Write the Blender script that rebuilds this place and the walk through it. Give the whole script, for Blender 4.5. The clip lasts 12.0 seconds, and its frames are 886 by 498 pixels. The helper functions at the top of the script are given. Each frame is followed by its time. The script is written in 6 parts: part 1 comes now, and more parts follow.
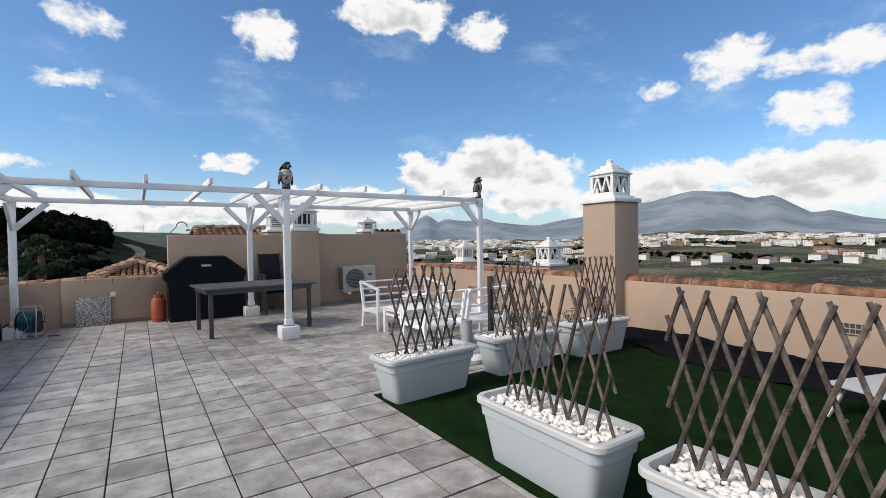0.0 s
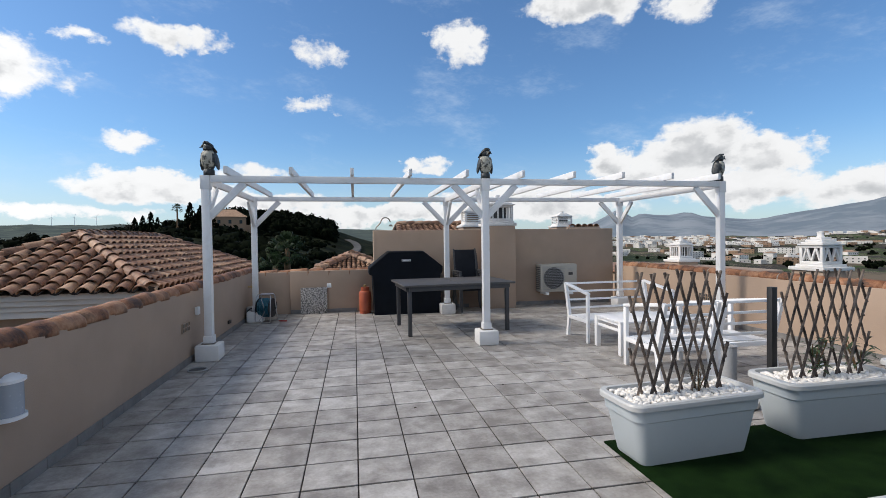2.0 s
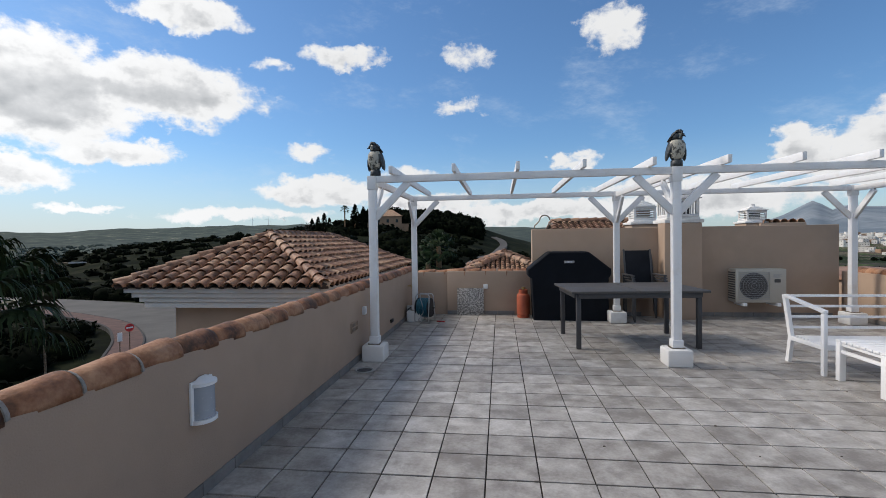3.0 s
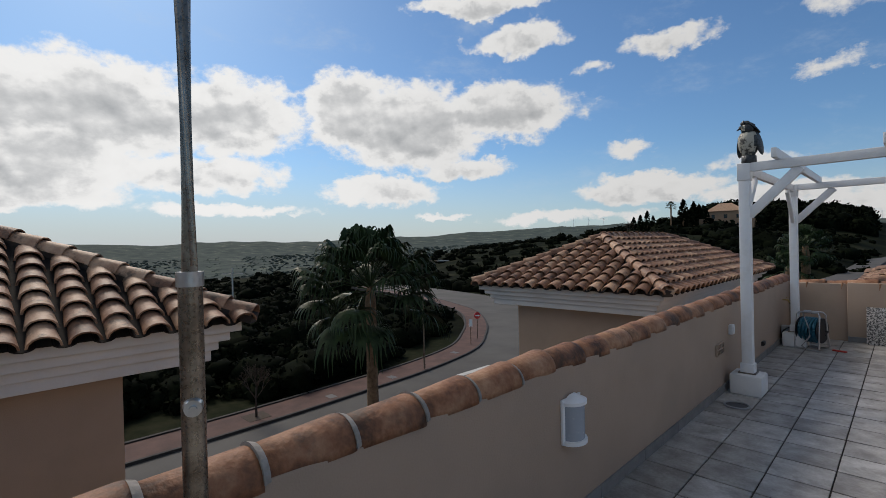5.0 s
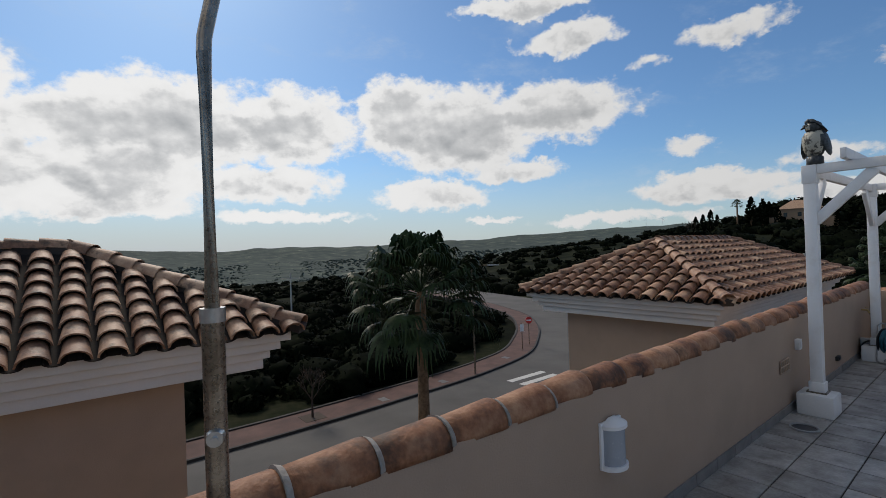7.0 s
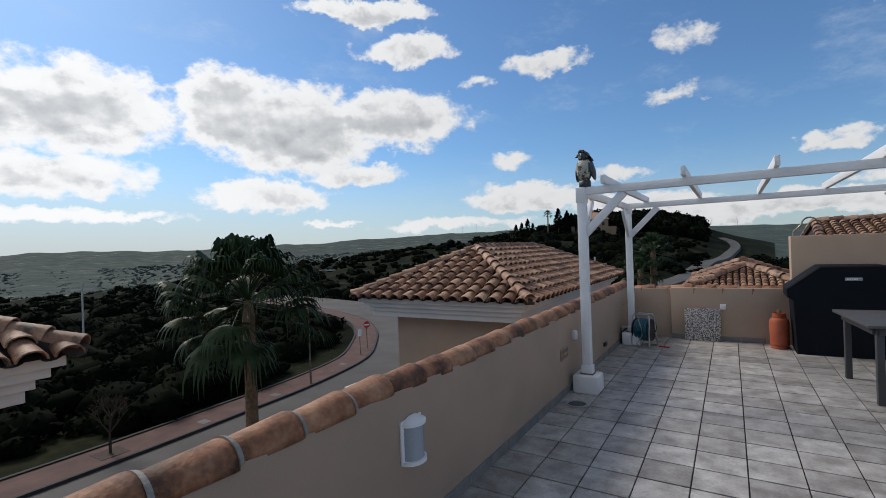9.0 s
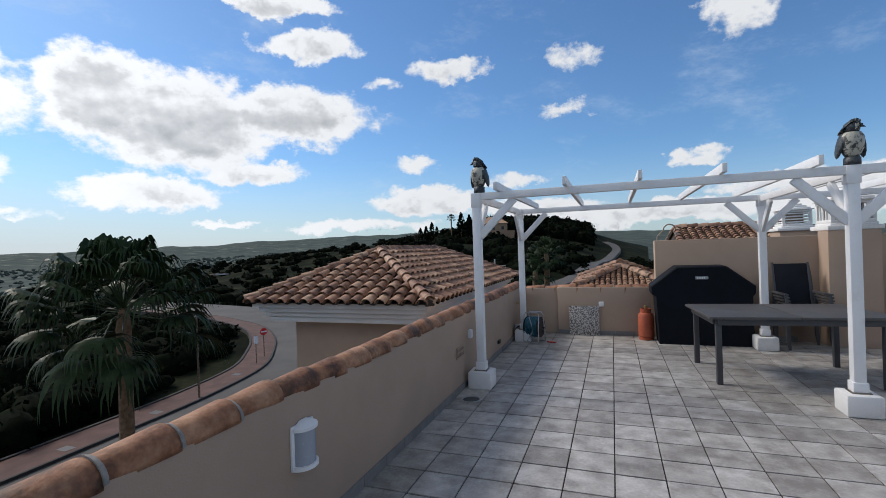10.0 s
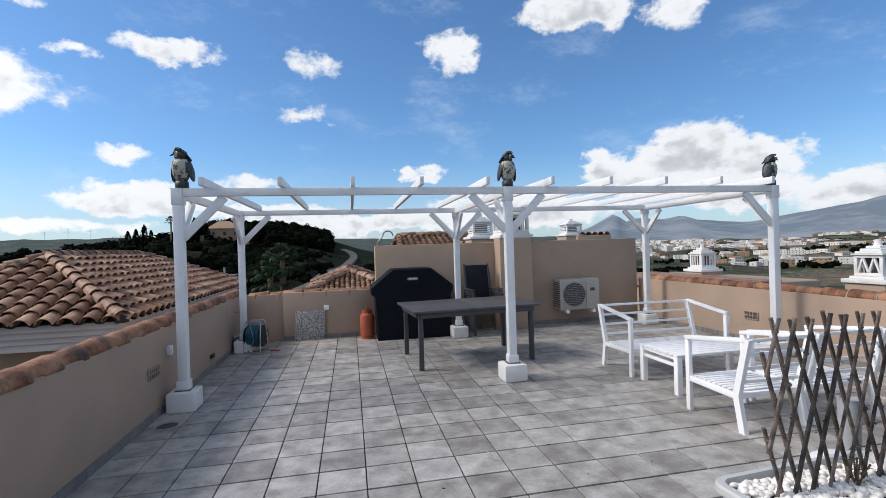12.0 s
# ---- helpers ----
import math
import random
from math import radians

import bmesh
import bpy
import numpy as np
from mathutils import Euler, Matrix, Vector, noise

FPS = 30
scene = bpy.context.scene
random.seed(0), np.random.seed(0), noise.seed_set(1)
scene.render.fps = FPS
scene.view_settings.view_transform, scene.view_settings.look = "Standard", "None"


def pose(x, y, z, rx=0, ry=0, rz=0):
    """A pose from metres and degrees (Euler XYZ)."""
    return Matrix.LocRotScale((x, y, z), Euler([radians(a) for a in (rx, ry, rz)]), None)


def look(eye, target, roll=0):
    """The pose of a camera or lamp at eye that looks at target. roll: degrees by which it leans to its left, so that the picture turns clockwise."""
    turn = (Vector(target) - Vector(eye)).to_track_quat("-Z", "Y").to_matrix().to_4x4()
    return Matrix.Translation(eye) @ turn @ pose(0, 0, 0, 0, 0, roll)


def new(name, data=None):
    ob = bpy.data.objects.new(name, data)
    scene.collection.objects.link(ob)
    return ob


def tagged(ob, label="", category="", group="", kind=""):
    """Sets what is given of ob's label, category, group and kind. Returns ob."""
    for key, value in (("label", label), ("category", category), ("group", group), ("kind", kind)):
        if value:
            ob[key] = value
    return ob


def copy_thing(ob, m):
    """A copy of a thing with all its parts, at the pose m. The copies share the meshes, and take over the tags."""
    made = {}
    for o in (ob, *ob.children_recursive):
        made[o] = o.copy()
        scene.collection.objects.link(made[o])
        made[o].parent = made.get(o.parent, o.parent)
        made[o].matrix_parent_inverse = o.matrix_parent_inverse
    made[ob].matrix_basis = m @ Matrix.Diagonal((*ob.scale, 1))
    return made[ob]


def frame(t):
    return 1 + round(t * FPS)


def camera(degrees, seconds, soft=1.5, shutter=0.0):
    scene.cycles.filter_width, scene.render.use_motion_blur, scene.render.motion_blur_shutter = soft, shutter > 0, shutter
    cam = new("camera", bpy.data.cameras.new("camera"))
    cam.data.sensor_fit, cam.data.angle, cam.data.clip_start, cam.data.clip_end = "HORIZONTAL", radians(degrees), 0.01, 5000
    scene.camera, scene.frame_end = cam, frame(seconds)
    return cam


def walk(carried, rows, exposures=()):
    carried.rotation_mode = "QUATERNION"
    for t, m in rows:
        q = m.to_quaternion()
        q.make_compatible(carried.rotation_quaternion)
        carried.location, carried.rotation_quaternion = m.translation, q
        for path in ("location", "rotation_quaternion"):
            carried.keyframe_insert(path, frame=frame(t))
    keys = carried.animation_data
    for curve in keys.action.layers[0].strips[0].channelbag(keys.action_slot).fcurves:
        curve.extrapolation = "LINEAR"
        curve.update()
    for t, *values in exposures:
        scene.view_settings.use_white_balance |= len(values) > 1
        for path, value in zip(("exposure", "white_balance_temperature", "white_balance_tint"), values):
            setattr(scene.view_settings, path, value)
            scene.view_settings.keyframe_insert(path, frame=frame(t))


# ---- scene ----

cam = camera(87.4, 12.0, soft=0.8)
PATH = [
    (0, (-0.001, -0.12, 1.462), (1.103, 1.547, 1.428), -1.0),
    (0.5, (0.053, 0.113, 1.406), (0.997, 1.876, 1.374), -0.8),
    (1, (0.065, 0.412, 1.413), (0.837, 2.257, 1.381), -0.8),
    (1.5, (0.1, 0.645, 1.425), (0.687, 2.557, 1.39), -0.8),
    (2, (0.144, 0.927, 1.454), (0.519, 2.891, 1.416), -0.8),
    (2.5, (0.035, 1.238, 1.478), (0.145, 3.235, 1.437), -0.8),
    (3, (-0.084, 1.503, 1.496), (-0.329, 3.487, 1.456), -0.8),
    (3.5, (-0.254, 1.722, 1.519), (-0.868, 3.625, 1.479), -1.0),
    (5.3, (-0.533, 1.72, 1.565), (-2.025, 3.053, 1.555), -1.5),
    (5.5, (-0.543, 1.715, 1.576), (-2.069, 3.008, 1.568), -1.6),
    (6, (-0.536, 1.745, 1.594), (-2.12, 2.966, 1.592), -1.7),
    (6.5, (-0.498, 1.775, 1.616), (-2.101, 2.971, 1.618), -1.8),
    (7, (-0.443, 1.803, 1.63), (-2.005, 3.052, 1.637), -2.0),
    (9, (-0.25, 1.869, 1.657), (-1.303, 3.569, 1.659), -2.0),
    (9.5, (-0.206, 1.862, 1.653), (-1.088, 3.657, 1.655), -2.0),
    (10, (-0.157, 1.837, 1.652), (-0.843, 3.715, 1.652), -1.9),
    (10.5, (-0.106, 1.802, 1.635), (-0.507, 3.761, 1.633), -1.9),
    (11, (-0.034, 1.809, 1.607), (-0.074, 3.808, 1.606), -1.9),
    (11.5, (0.028, 1.844, 1.594), (0.222, 3.834, 1.592), -1.9),
    (12, (0.081, 1.889, 1.596), (0.473, 3.85, 1.591), -1.8),
]

walk(cam, [(t, look(eye, target, roll)) for t, eye, target, roll in PATH], [(0, 0.25, 6500, 10), (2.5, 0.14, 6400, 10), (3.5, -0.05, 6450, 10), (5.5, -0.33, 6550, 10), (7.2, -0.33, 6500, 10), (9.5, -0.06, 6300, 10), (10.5, 0.06, 6200, 10), (12, 0.2, 6200, 10)])

# ---- sky and sun ----
SUN_AZ, SUN_EL = radians(172), radians(42)
sun_dir = Vector((math.cos(SUN_AZ) * math.cos(SUN_EL), math.sin(SUN_AZ) * math.cos(SUN_EL), math.sin(SUN_EL)))
sun = new("sun", bpy.data.lights.new("sun", "SUN"))
sun.data.energy, sun.data.angle, sun.data.color = 2.85, radians(18), (1.0, 0.88, 0.75)
sun.matrix_world = look(sun_dir * 50, (0, 0, 0))

# Clouds by direction: azimuth from the x axis, elevation, half width, half height, in degrees, and thickness.
CLOUDS = [(76.9, 22.6, 3.1, 2.3, 1.0), (61.8, 25.9, 6.9, 2.3, 1.1), (51.4, 23.8, 3.1, 1.9, 1.0), (31.7, 16.0, 2.1, 1.0, 0.8), (24.7, 17.7, 3.1, 2.2, 1.0), (19.5, 16.8, 2.7, 1.1, 0.7),
          (14.9, 16.5, 2.9, 1.8, 1.0), (18.6, 11.9, 3.1, 1.9, 1.0), (95.1, 15.7, 2.3, 0.9, 0.8), (93.6, 21.3, 2.8, 1.1, 0.6), (59.4, 8.8, 2.6, 1.8, 1.0), (50.3, 9.3, 5.5, 3.2, 1.1), (44.6, 8.1, 4.4, 2.6, 1.1),
          (55.2, 6.7, 4.9, 2.1, 1.0), (46.3, 4.8, 6.1, 1.8, 1.0), (29.5, 6.5, 5.2, 2.0, 1.1), (19.5, 6.6, 6.5, 2.0, 1.1)]
CLOUDS += [(14.5, 5.9, 3.5, 1.9, 1.1), (17.4, 4.1, 6.3, 1.4, 0.9), (71.6, 5.8, 8.4, 1.0, 0.8), (89.5, 3.6, 4.0, 0.8, 0.7), (81.3, 9.0, 2.4, 0.8, 0.7), (125.5, 23.1, 5.7, 1.6, 1.0), (130.0, 27.0, 8.5, 1.2, 1.0),
           (108.3, 21.0, 4.8, 1.3, 1.0), (117.0, 19.6, 2.2, 0.8, 0.8), (94.5, 15.7, 2.0, 0.9, 0.7), (113.1, 10.2, 2.8, 1.1, 1.0), (110.8, 6.0, 7.9, 1.6, 1.0), (80.5, 9.3, 2.3, 0.7, 0.7), (100.6, 8.0, 3.6, 0.7, 0.5)]
CLOUDS += [(145.9, 16.0, 6.0, 4.4, 1.3), (139.2, 14.3, 9.5, 5.0, 1.3), (127.8, 15.8, 9.4, 3.2, 1.2), (142.3, 6.8, 7.3, 1.8, 1.0), (131.9, 9.6, 5.8, 1.5, 0.9), (135.3, 3.5, 3.7, 0.5, 0.6), (180.0, 13.6, 8.0, 2.8, 1.1),
           (171.9, 14.4, 10.5, 4.6, 1.3), (159.4, 14.7, 8.0, 4.2, 1.2), (184.5, 9.0, 6.0, 3.1, 1.0), (176.1, 9.2, 8.9, 3.9, 1.1), (163.4, 8.5, 9.8, 2.1, 1.0), (178.6, 5.7, 10.8, 1.4, 0.9), (159.1, 4.5, 9.6, 0.8, 0.7), (192, 14, 10, 6, 1.1)]
CLOUDS += [(85, 3.4, 14, 1.3, 1.0), (99, 4.6, 8, 1.2, 0.9), (68, 3.8, 11, 1.7, 1.0), (120, 3.0, 9, 0.7, 0.6), (34, 4.6, 9, 1.6, 1.0)]
CLOUDS += [(24, 3.6, 20, 1.5, 0.75)]
# Looser unseen cloud, added over the rest of the sky to whiten ambient light.
CLOUDS += [(225, 25, 22, 12, 1.0), (250, 50, 30, 14, 1.0), (-60, 40, 26, 14, 1.0), (-30, 18, 16, 7, 1.0), (20, 62, 30, 14, 1.0), (130, 66, 30, 12, 1.0)]


class Nodes:
    """A short way to write a node tree."""

    def __init__(self, tree):
        self.tree = tree
        tree.nodes.clear()

    def node(self, kind, **given):
        n = self.tree.nodes.new(kind)
        for key, value in given.items():
            if key == "inputs":
                for name, v in value.items():
                    self.feed(n, name, v)
            else:
                setattr(n, key, value)
        return n

    def feed(self, n, name, v):
        if isinstance(v, bpy.types.NodeSocket):
            self.tree.links.new(v, n.inputs[name])
        elif v is not None:
            n.inputs[name].default_value = v

    def math(self, op, a, b=None, c=None, clamp=False):
        n = self.node("ShaderNodeMath", operation=op, use_clamp=clamp)
        self.feed(n, 0, a), self.feed(n, 1, b), self.feed(n, 2, c)
        return n.outputs[0]

    def noise(self, vector, scale, detail=3, rough=0.55, distortion=0.0):
        n = self.node("ShaderNodeTexNoise", inputs={"Vector": vector, "Scale": scale, "Detail": detail, "Roughness": rough, "Distortion": distortion})
        return n.outputs["Fac"]

    def ramp(self, fac, stops):
        n = self.node("ShaderNodeValToRGB", inputs={"Fac": fac})
        r = n.color_ramp
        while len(r.elements) < len(stops):
            r.elements.new(0.5)
        for e, (p, c) in zip(r.elements, stops):
            e.position, e.color = p, (*c, 1) if len(c) == 3 else c
        return n.outputs["Color"]

    def mix(self, fac, a, b, kind="MIX"):
        n = self.node("ShaderNodeMixRGB", blend_type=kind)
        for k, v in (("Fac", fac), ("Color1", a), ("Color2", b)):
            self.feed(n, k, (*v, 1) if isinstance(v, tuple) and len(v) == 3 else v)
        return n.outputs[0]

    def step(self, v, lo, hi):
        n = self.node("ShaderNodeMapRange", interpolation_type="SMOOTHSTEP", inputs={"Value": v, "From Min": lo, "From Max": hi})
        return n.outputs["Result"]


def build_world():
    world = bpy.data.worlds.new("sky")
    scene.world = world
    world.use_nodes = True
    n = Nodes(world.node_tree)
    sky = n.node("ShaderNodeTexSky", sky_type="NISHITA", sun_disc=False, sun_elevation=SUN_EL, sun_rotation=radians(90) - SUN_AZ, air_density=1.0, dust_density=0.6, ozone_density=1.6)
    co = n.node("ShaderNodeTexCoord").outputs["Generated"]
    xyz = n.node("ShaderNodeSeparateXYZ", inputs={0: co})
    az = n.math("MULTIPLY", n.math("ARCTAN2", xyz.outputs[1], xyz.outputs[0]), 57.29578)
    az = n.math("WRAP", az, 270.0, -90.0)
    el = n.math("MULTIPLY", n.math("ARCSINE", xyz.outputs[2]), 57.29578)
    flat = n.node("ShaderNodeCombineXYZ", inputs={0: az, 1: n.math("MULTIPLY", el, 1.35)}).outputs[0]
    wob = n.node("ShaderNodeTexNoise", inputs={"Vector": flat, "Scale": 0.22, "Detail": 5.0, "Roughness": 0.62})
    shift = n.node("ShaderNodeSeparateXYZ", inputs={0: wob.outputs["Color"]})
    azw = n.math("ADD", az, n.math("MULTIPLY", n.math("SUBTRACT", shift.outputs[0], 0.5), 7.0))
    elw = n.math("ADD", el, n.math("MULTIPLY", n.math("SUBTRACT", shift.outputs[1], 0.5), 4.5))
    dens = over = None
    for a, e, w, h, s in CLOUDS:
        s *= 0.66 if w < 5 and e > 9 else 1.0
        dx = n.math("MULTIPLY", n.math("SUBTRACT", azw, float(a)), 1.0 / (1.13 * w))
        dy = n.math("MULTIPLY", n.math("SUBTRACT", elw, float(e)), 1.0 / (1.15 * h))
        across = n.math("MULTIPLY", dx, dx)
        d = n.math("MULTIPLY_ADD", dy, dy, across)
        d = n.math("MULTIPLY_ADD", d, -s, float(s))
        dens = d if dens is None else n.math("SMOOTH_MAX", dens, d, 0.25)
        dy = n.math("ADD", dy, 0.8 / h)
        d = n.math("MULTIPLY_ADD", dy, dy, across)
        d = n.math("MULTIPLY_ADD", d, -s, float(s))
        over = d if over is None else n.math("SMOOTH_MAX", over, d, 0.25)
    lumps = n.noise(flat, 0.36, 10, 0.62)
    d = n.math("MULTIPLY_ADD", n.math("SUBTRACT", lumps, 0.5), 1.7, dens)
    cover = n.step(d, -0.05, 0.52)
    above = n.node("ShaderNodeVectorMath", operation="ADD", inputs={0: flat, 1: (-0.5, 1.3, 0.0)}).outputs[0]
    relief = n.math("SUBTRACT", n.noise(above, 0.11, 4, 0.45), n.noise(flat, 0.11, 4, 0.45))
    fine = n.math("SUBTRACT", n.noise(above, 0.5, 6, 0.55), n.noise(flat, 0.5, 6, 0.55))
    under = n.math("MULTIPLY", n.math("SUBTRACT", n.math("MAXIMUM", over, -0.4), n.math("MAXIMUM", dens, -0.4)), 0.42)
    base = n.math("MULTIPLY", n.step(n.math("MULTIPLY_ADD", n.math("SUBTRACT", n.noise(flat, 0.3, 4, 0.55), 0.5), 1.2, dens), 0.38, 1.15), 0.60)
    shade = n.math("ADD", n.math("MULTIPLY_ADD", relief, 2.0, base), n.math("MULTIPLY_ADD", fine, 0.55, under), clamp=True)
    cloud = n.ramp(shade, [(0.0, (1.0, 1.0, 0.995)), (0.28, (0.96, 0.96, 0.955)), (0.56, (0.71, 0.72, 0.73)), (1.0, (0.44, 0.46, 0.48))])
    sunward = n.step(az, 95.0, 165.0)
    # Overhead, the unseen sky is dimmed and warmed to cut blue ambient light.
    sky_tint = n.mix(n.step(el, 38.0, 60.0), (0.75, 1.02, 1.25), (0.70, 0.655, 0.605))
    tinted = n.mix(1.0, sky.outputs[0], sky_tint, "MULTIPLY")
    haze = n.math("MULTIPLY", n.step(el, 12.0, -1.0), n.math("MULTIPLY_ADD", sunward, 0.50, 0.42))
    skyc = n.mix(haze, tinted, (6.0, 6.4, 6.85))
    wisps = n.step(n.noise(n.node("ShaderNodeCombineXYZ", inputs={0: n.math("MULTIPLY_ADD", el, 0.8, n.math("MULTIPLY", az, 0.35)), 1: n.math("MULTIPLY_ADD", el, 0.9, n.math("MULTIPLY", az, -0.35)), 2: 7.0}).outputs[0], 0.16, 6, 0.7), 0.5, 0.85)
    skyc = n.mix(n.math("MULTIPLY", wisps, 0.4), skyc, (6.5, 7.4, 8.4))
    bg1 = n.node("ShaderNodeBackground", inputs={"Color": skyc, "Strength": 0.1})
    bg2 = n.node("ShaderNodeBackground", inputs={"Color": cloud, "Strength": n.math("MULTIPLY_ADD", sunward, 0.26, 0.80)})
    mixed = n.node("ShaderNodeMixShader", inputs={0: cover, 1: bg1.outputs[0], 2: bg2.outputs[0]})
    n.node("ShaderNodeOutputWorld", inputs={0: mixed.outputs[0]})


build_world()

# ---- materials ----
def material(name, stops, scale=6.0, rough=0.8, metal=0.0, bump=0.15, fine=60.0, wear=None, each=0.0, coat=0.0, spec=0.5, detail=4, island=False):
    """Colour stops over a coarse and a fine noise; wear: (colour, amount, scale) stains; each: how far single pieces differ."""
    m = bpy.data.materials.new(name)
    m.use_nodes = True
    n = Nodes(m.node_tree)
    where = n.node("ShaderNodeNewGeometry").outputs["Position"]
    info = n.node("ShaderNodeNewGeometry").outputs["Random Per Island"] if island else n.node("ShaderNodeObjectInfo").outputs["Random"]
    a, b = n.noise(where, scale, detail), n.noise(where, fine, 3)
    f = n.math("MULTIPLY_ADD", n.math("SUBTRACT", b, 0.5), 0.35, a)
    if each:
        f = n.math("MULTIPLY_ADD", n.math("SUBTRACT", info, 0.5), each, f)
    color = n.ramp(f, stops)
    if wear:
        c, amount, ws = wear
        spots = n.math("MULTIPLY", n.step(n.noise(where, ws, 6, 0.65), 0.5, 0.68), amount)
        color = n.mix(spots, color, c)
    height = n.math("ADD", n.math("MULTIPLY", a, 0.4), b)
    bumped = n.node("ShaderNodeBump", inputs={"Strength": bump, "Distance": 0.01, "Height": height}).outputs[0]
    r = n.math("MULTIPLY_ADD", n.math("SUBTRACT", b, 0.5), 0.15, float(rough), clamp=True)
    p = n.node("ShaderNodeBsdfPrincipled", inputs={"Base Color": color, "Roughness": r, "Metallic": metal, "Normal": bumped, "Coat Weight": coat, "Specular IOR Level": spec})
    n.node("ShaderNodeOutputMaterial", inputs={0: p.outputs[0]})
    return m


def tone(r, g, b, d=0.12):
    """Stops round one colour."""
    return [(0.3, (r * (1 - d), g * (1 - d), b * (1 - d))), (0.7, (r * (1 + d), g * (1 + d), b * (1 + d)))]


M = {}
TILE_STOPS = [(0.28, (0.205, 0.190, 0.175)), (0.46, (0.31, 0.296, 0.278)), (0.60, (0.39, 0.376, 0.358)), (0.76, (0.51, 0.50, 0.485))]
M["tile"] = material("floor_tile", TILE_STOPS, 5.5, 0.5, 0, 0.08, 45, ((0.16, 0.148, 0.132), 0.55, 4.5), each=0.24, detail=8)
M["tile_joined"] = material("floor_tile_joined", TILE_STOPS, 5.5, 0.5, 0, 0.08, 45, ((0.16, 0.148, 0.132), 0.55, 4.5), each=0.24, detail=8, island=True)
M["grout"] = material("grout", tone(0.055, 0.047, 0.04, 0.3), 5, 0.9, 0, 0.2)
M["render"] = material("wall_render", tone(0.38, 0.285, 0.215, 0.08), 1.2, 0.9, 0, 0.3, 120, ((0.32, 0.25, 0.19), 0.45, 1.1))
M["skirt"] = material("skirting_tile", tone(0.185, 0.18, 0.175, 0.2), 6, 0.6, each=0.2)
M["terracotta"] = material("terracotta", [(0.25, (0.13, 0.060, 0.035)), (0.5, (0.31, 0.155, 0.085)), (0.75, (0.44, 0.27, 0.17))], 5, 0.85, 0, 0.35, 60, ((0.07, 0.05, 0.04), 0.55, 5), each=0.35)
M["roof_tile"] = material("roof_tile", [(0.2, (0.13, 0.063, 0.036)), (0.5, (0.30, 0.162, 0.096)), (0.8, (0.47, 0.31, 0.20))], 6, 0.62, 0, 0.45, 50, ((0.045, 0.032, 0.022), 0.85, 5), each=0.5, detail=7)
M["roof_tile_joined"] = material("roof_tile_joined", [(0.2, (0.13, 0.063, 0.036)), (0.5, (0.30, 0.162, 0.096)), (0.8, (0.47, 0.31, 0.20))], 6, 0.62, 0, 0.45, 50, ((0.045, 0.032, 0.022), 0.85, 5), each=0.5, detail=7, island=True)
M["cap"] = material("weathered_cap", [(0.27, (0.07, 0.031, 0.016)), (0.48, (0.235, 0.10, 0.046)), (0.78, (0.42, 0.235, 0.135))], 7, 0.7, 0, 0.5, 45, ((0.035, 0.026, 0.02), 0.75, 4), each=0.3, detail=7)
M["cap_mortar"] = material("cap_mortar", tone(0.27, 0.25, 0.225, 0.3), 14, 0.9, 0, 0.4)
M["mortar"] = material("mortar", tone(0.5, 0.47, 0.43, 0.15), 10, 0.9, 0, 0.4)
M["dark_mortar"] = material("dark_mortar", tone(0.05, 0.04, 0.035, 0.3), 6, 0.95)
M["white"] = material("white_paint", tone(0.78, 0.79, 0.80, 0.03), 3, 0.45, 0, 0.08, 70, ((0.55, 0.52, 0.47), 0.25, 6))
M["white_metal"] = material("white_powder_coat", tone(0.82, 0.83, 0.84, 0.02), 3, 0.35, 0, 0.03)
M["white_wall"] = material("white_masonry_paint", tone(0.74, 0.74, 0.73, 0.05), 3, 0.8, 0, 0.2, 80, ((0.45, 0.43, 0.40), 0.35, 3))
M["cornice"] = material("cornice_paint", tone(0.66, 0.65, 0.63, 0.06), 2, 0.8, 0, 0.2)
M["tub"] = material("planter_tub_plastic", tone(0.45, 0.505, 0.535, 0.03), 2, 0.42, 0, 0.03)
M["plastic"] = material("planter_plastic", tone(0.50, 0.515, 0.515, 0.04), 2, 0.4, 0, 0.03)
M["stool"] = material("pale_grey_plastic", tone(0.40, 0.41, 0.42, 0.04), 2, 0.5, 0, 0.03)
M["pebble"] = material("white_pebble", tone(0.80, 0.78, 0.74, 0.1), 20, 0.5, 0, 0.1, each=0.4, island=True)
M["soil"] = material("soil", tone(0.05, 0.035, 0.025, 0.3), 20, 0.95)
M["willow"] = material("willow_stick", [(0.3, (0.030, 0.024, 0.021)), (0.52, (0.080, 0.062, 0.052)), (0.76, (0.19, 0.155, 0.13))], 18, 0.75, 0, 0.4, 90, each=0.3)
M["turf"] = material("artificial_turf", [(0.3, (0.003, 0.011, 0.003)), (0.7, (0.009, 0.026, 0.006))], 5, 0.98, 0, 0.6, 300, spec=0.05)
M["fabric"] = material("black_ground_fabric", tone(0.006, 0.007, 0.010, 0.3), 8, 0.95, 0, 0.3, 200, spec=0.05)
M["cover"] = material("black_cover_fabric", tone(0.005, 0.007, 0.011, 0.2), 5, 0.75, 0, 0.15, 200, spec=0.15)
M["badge"] = material("grey_badge", tone(0.35, 0.35, 0.36, 0.05), 5, 0.4, 0.6)
M["anthracite"] = material("anthracite_aluminium", tone(0.055, 0.056, 0.06, 0.1), 4, 0.5, 0.1, 0.05)
M["table_top"] = material("table_top", tone(0.075, 0.072, 0.07, 0.12), 3, 0.5, 0, 0.08)
M["mesh"] = material("dark_sling_fabric", tone(0.012, 0.014, 0.019, 0.2), 5, 0.8, spec=0.2)
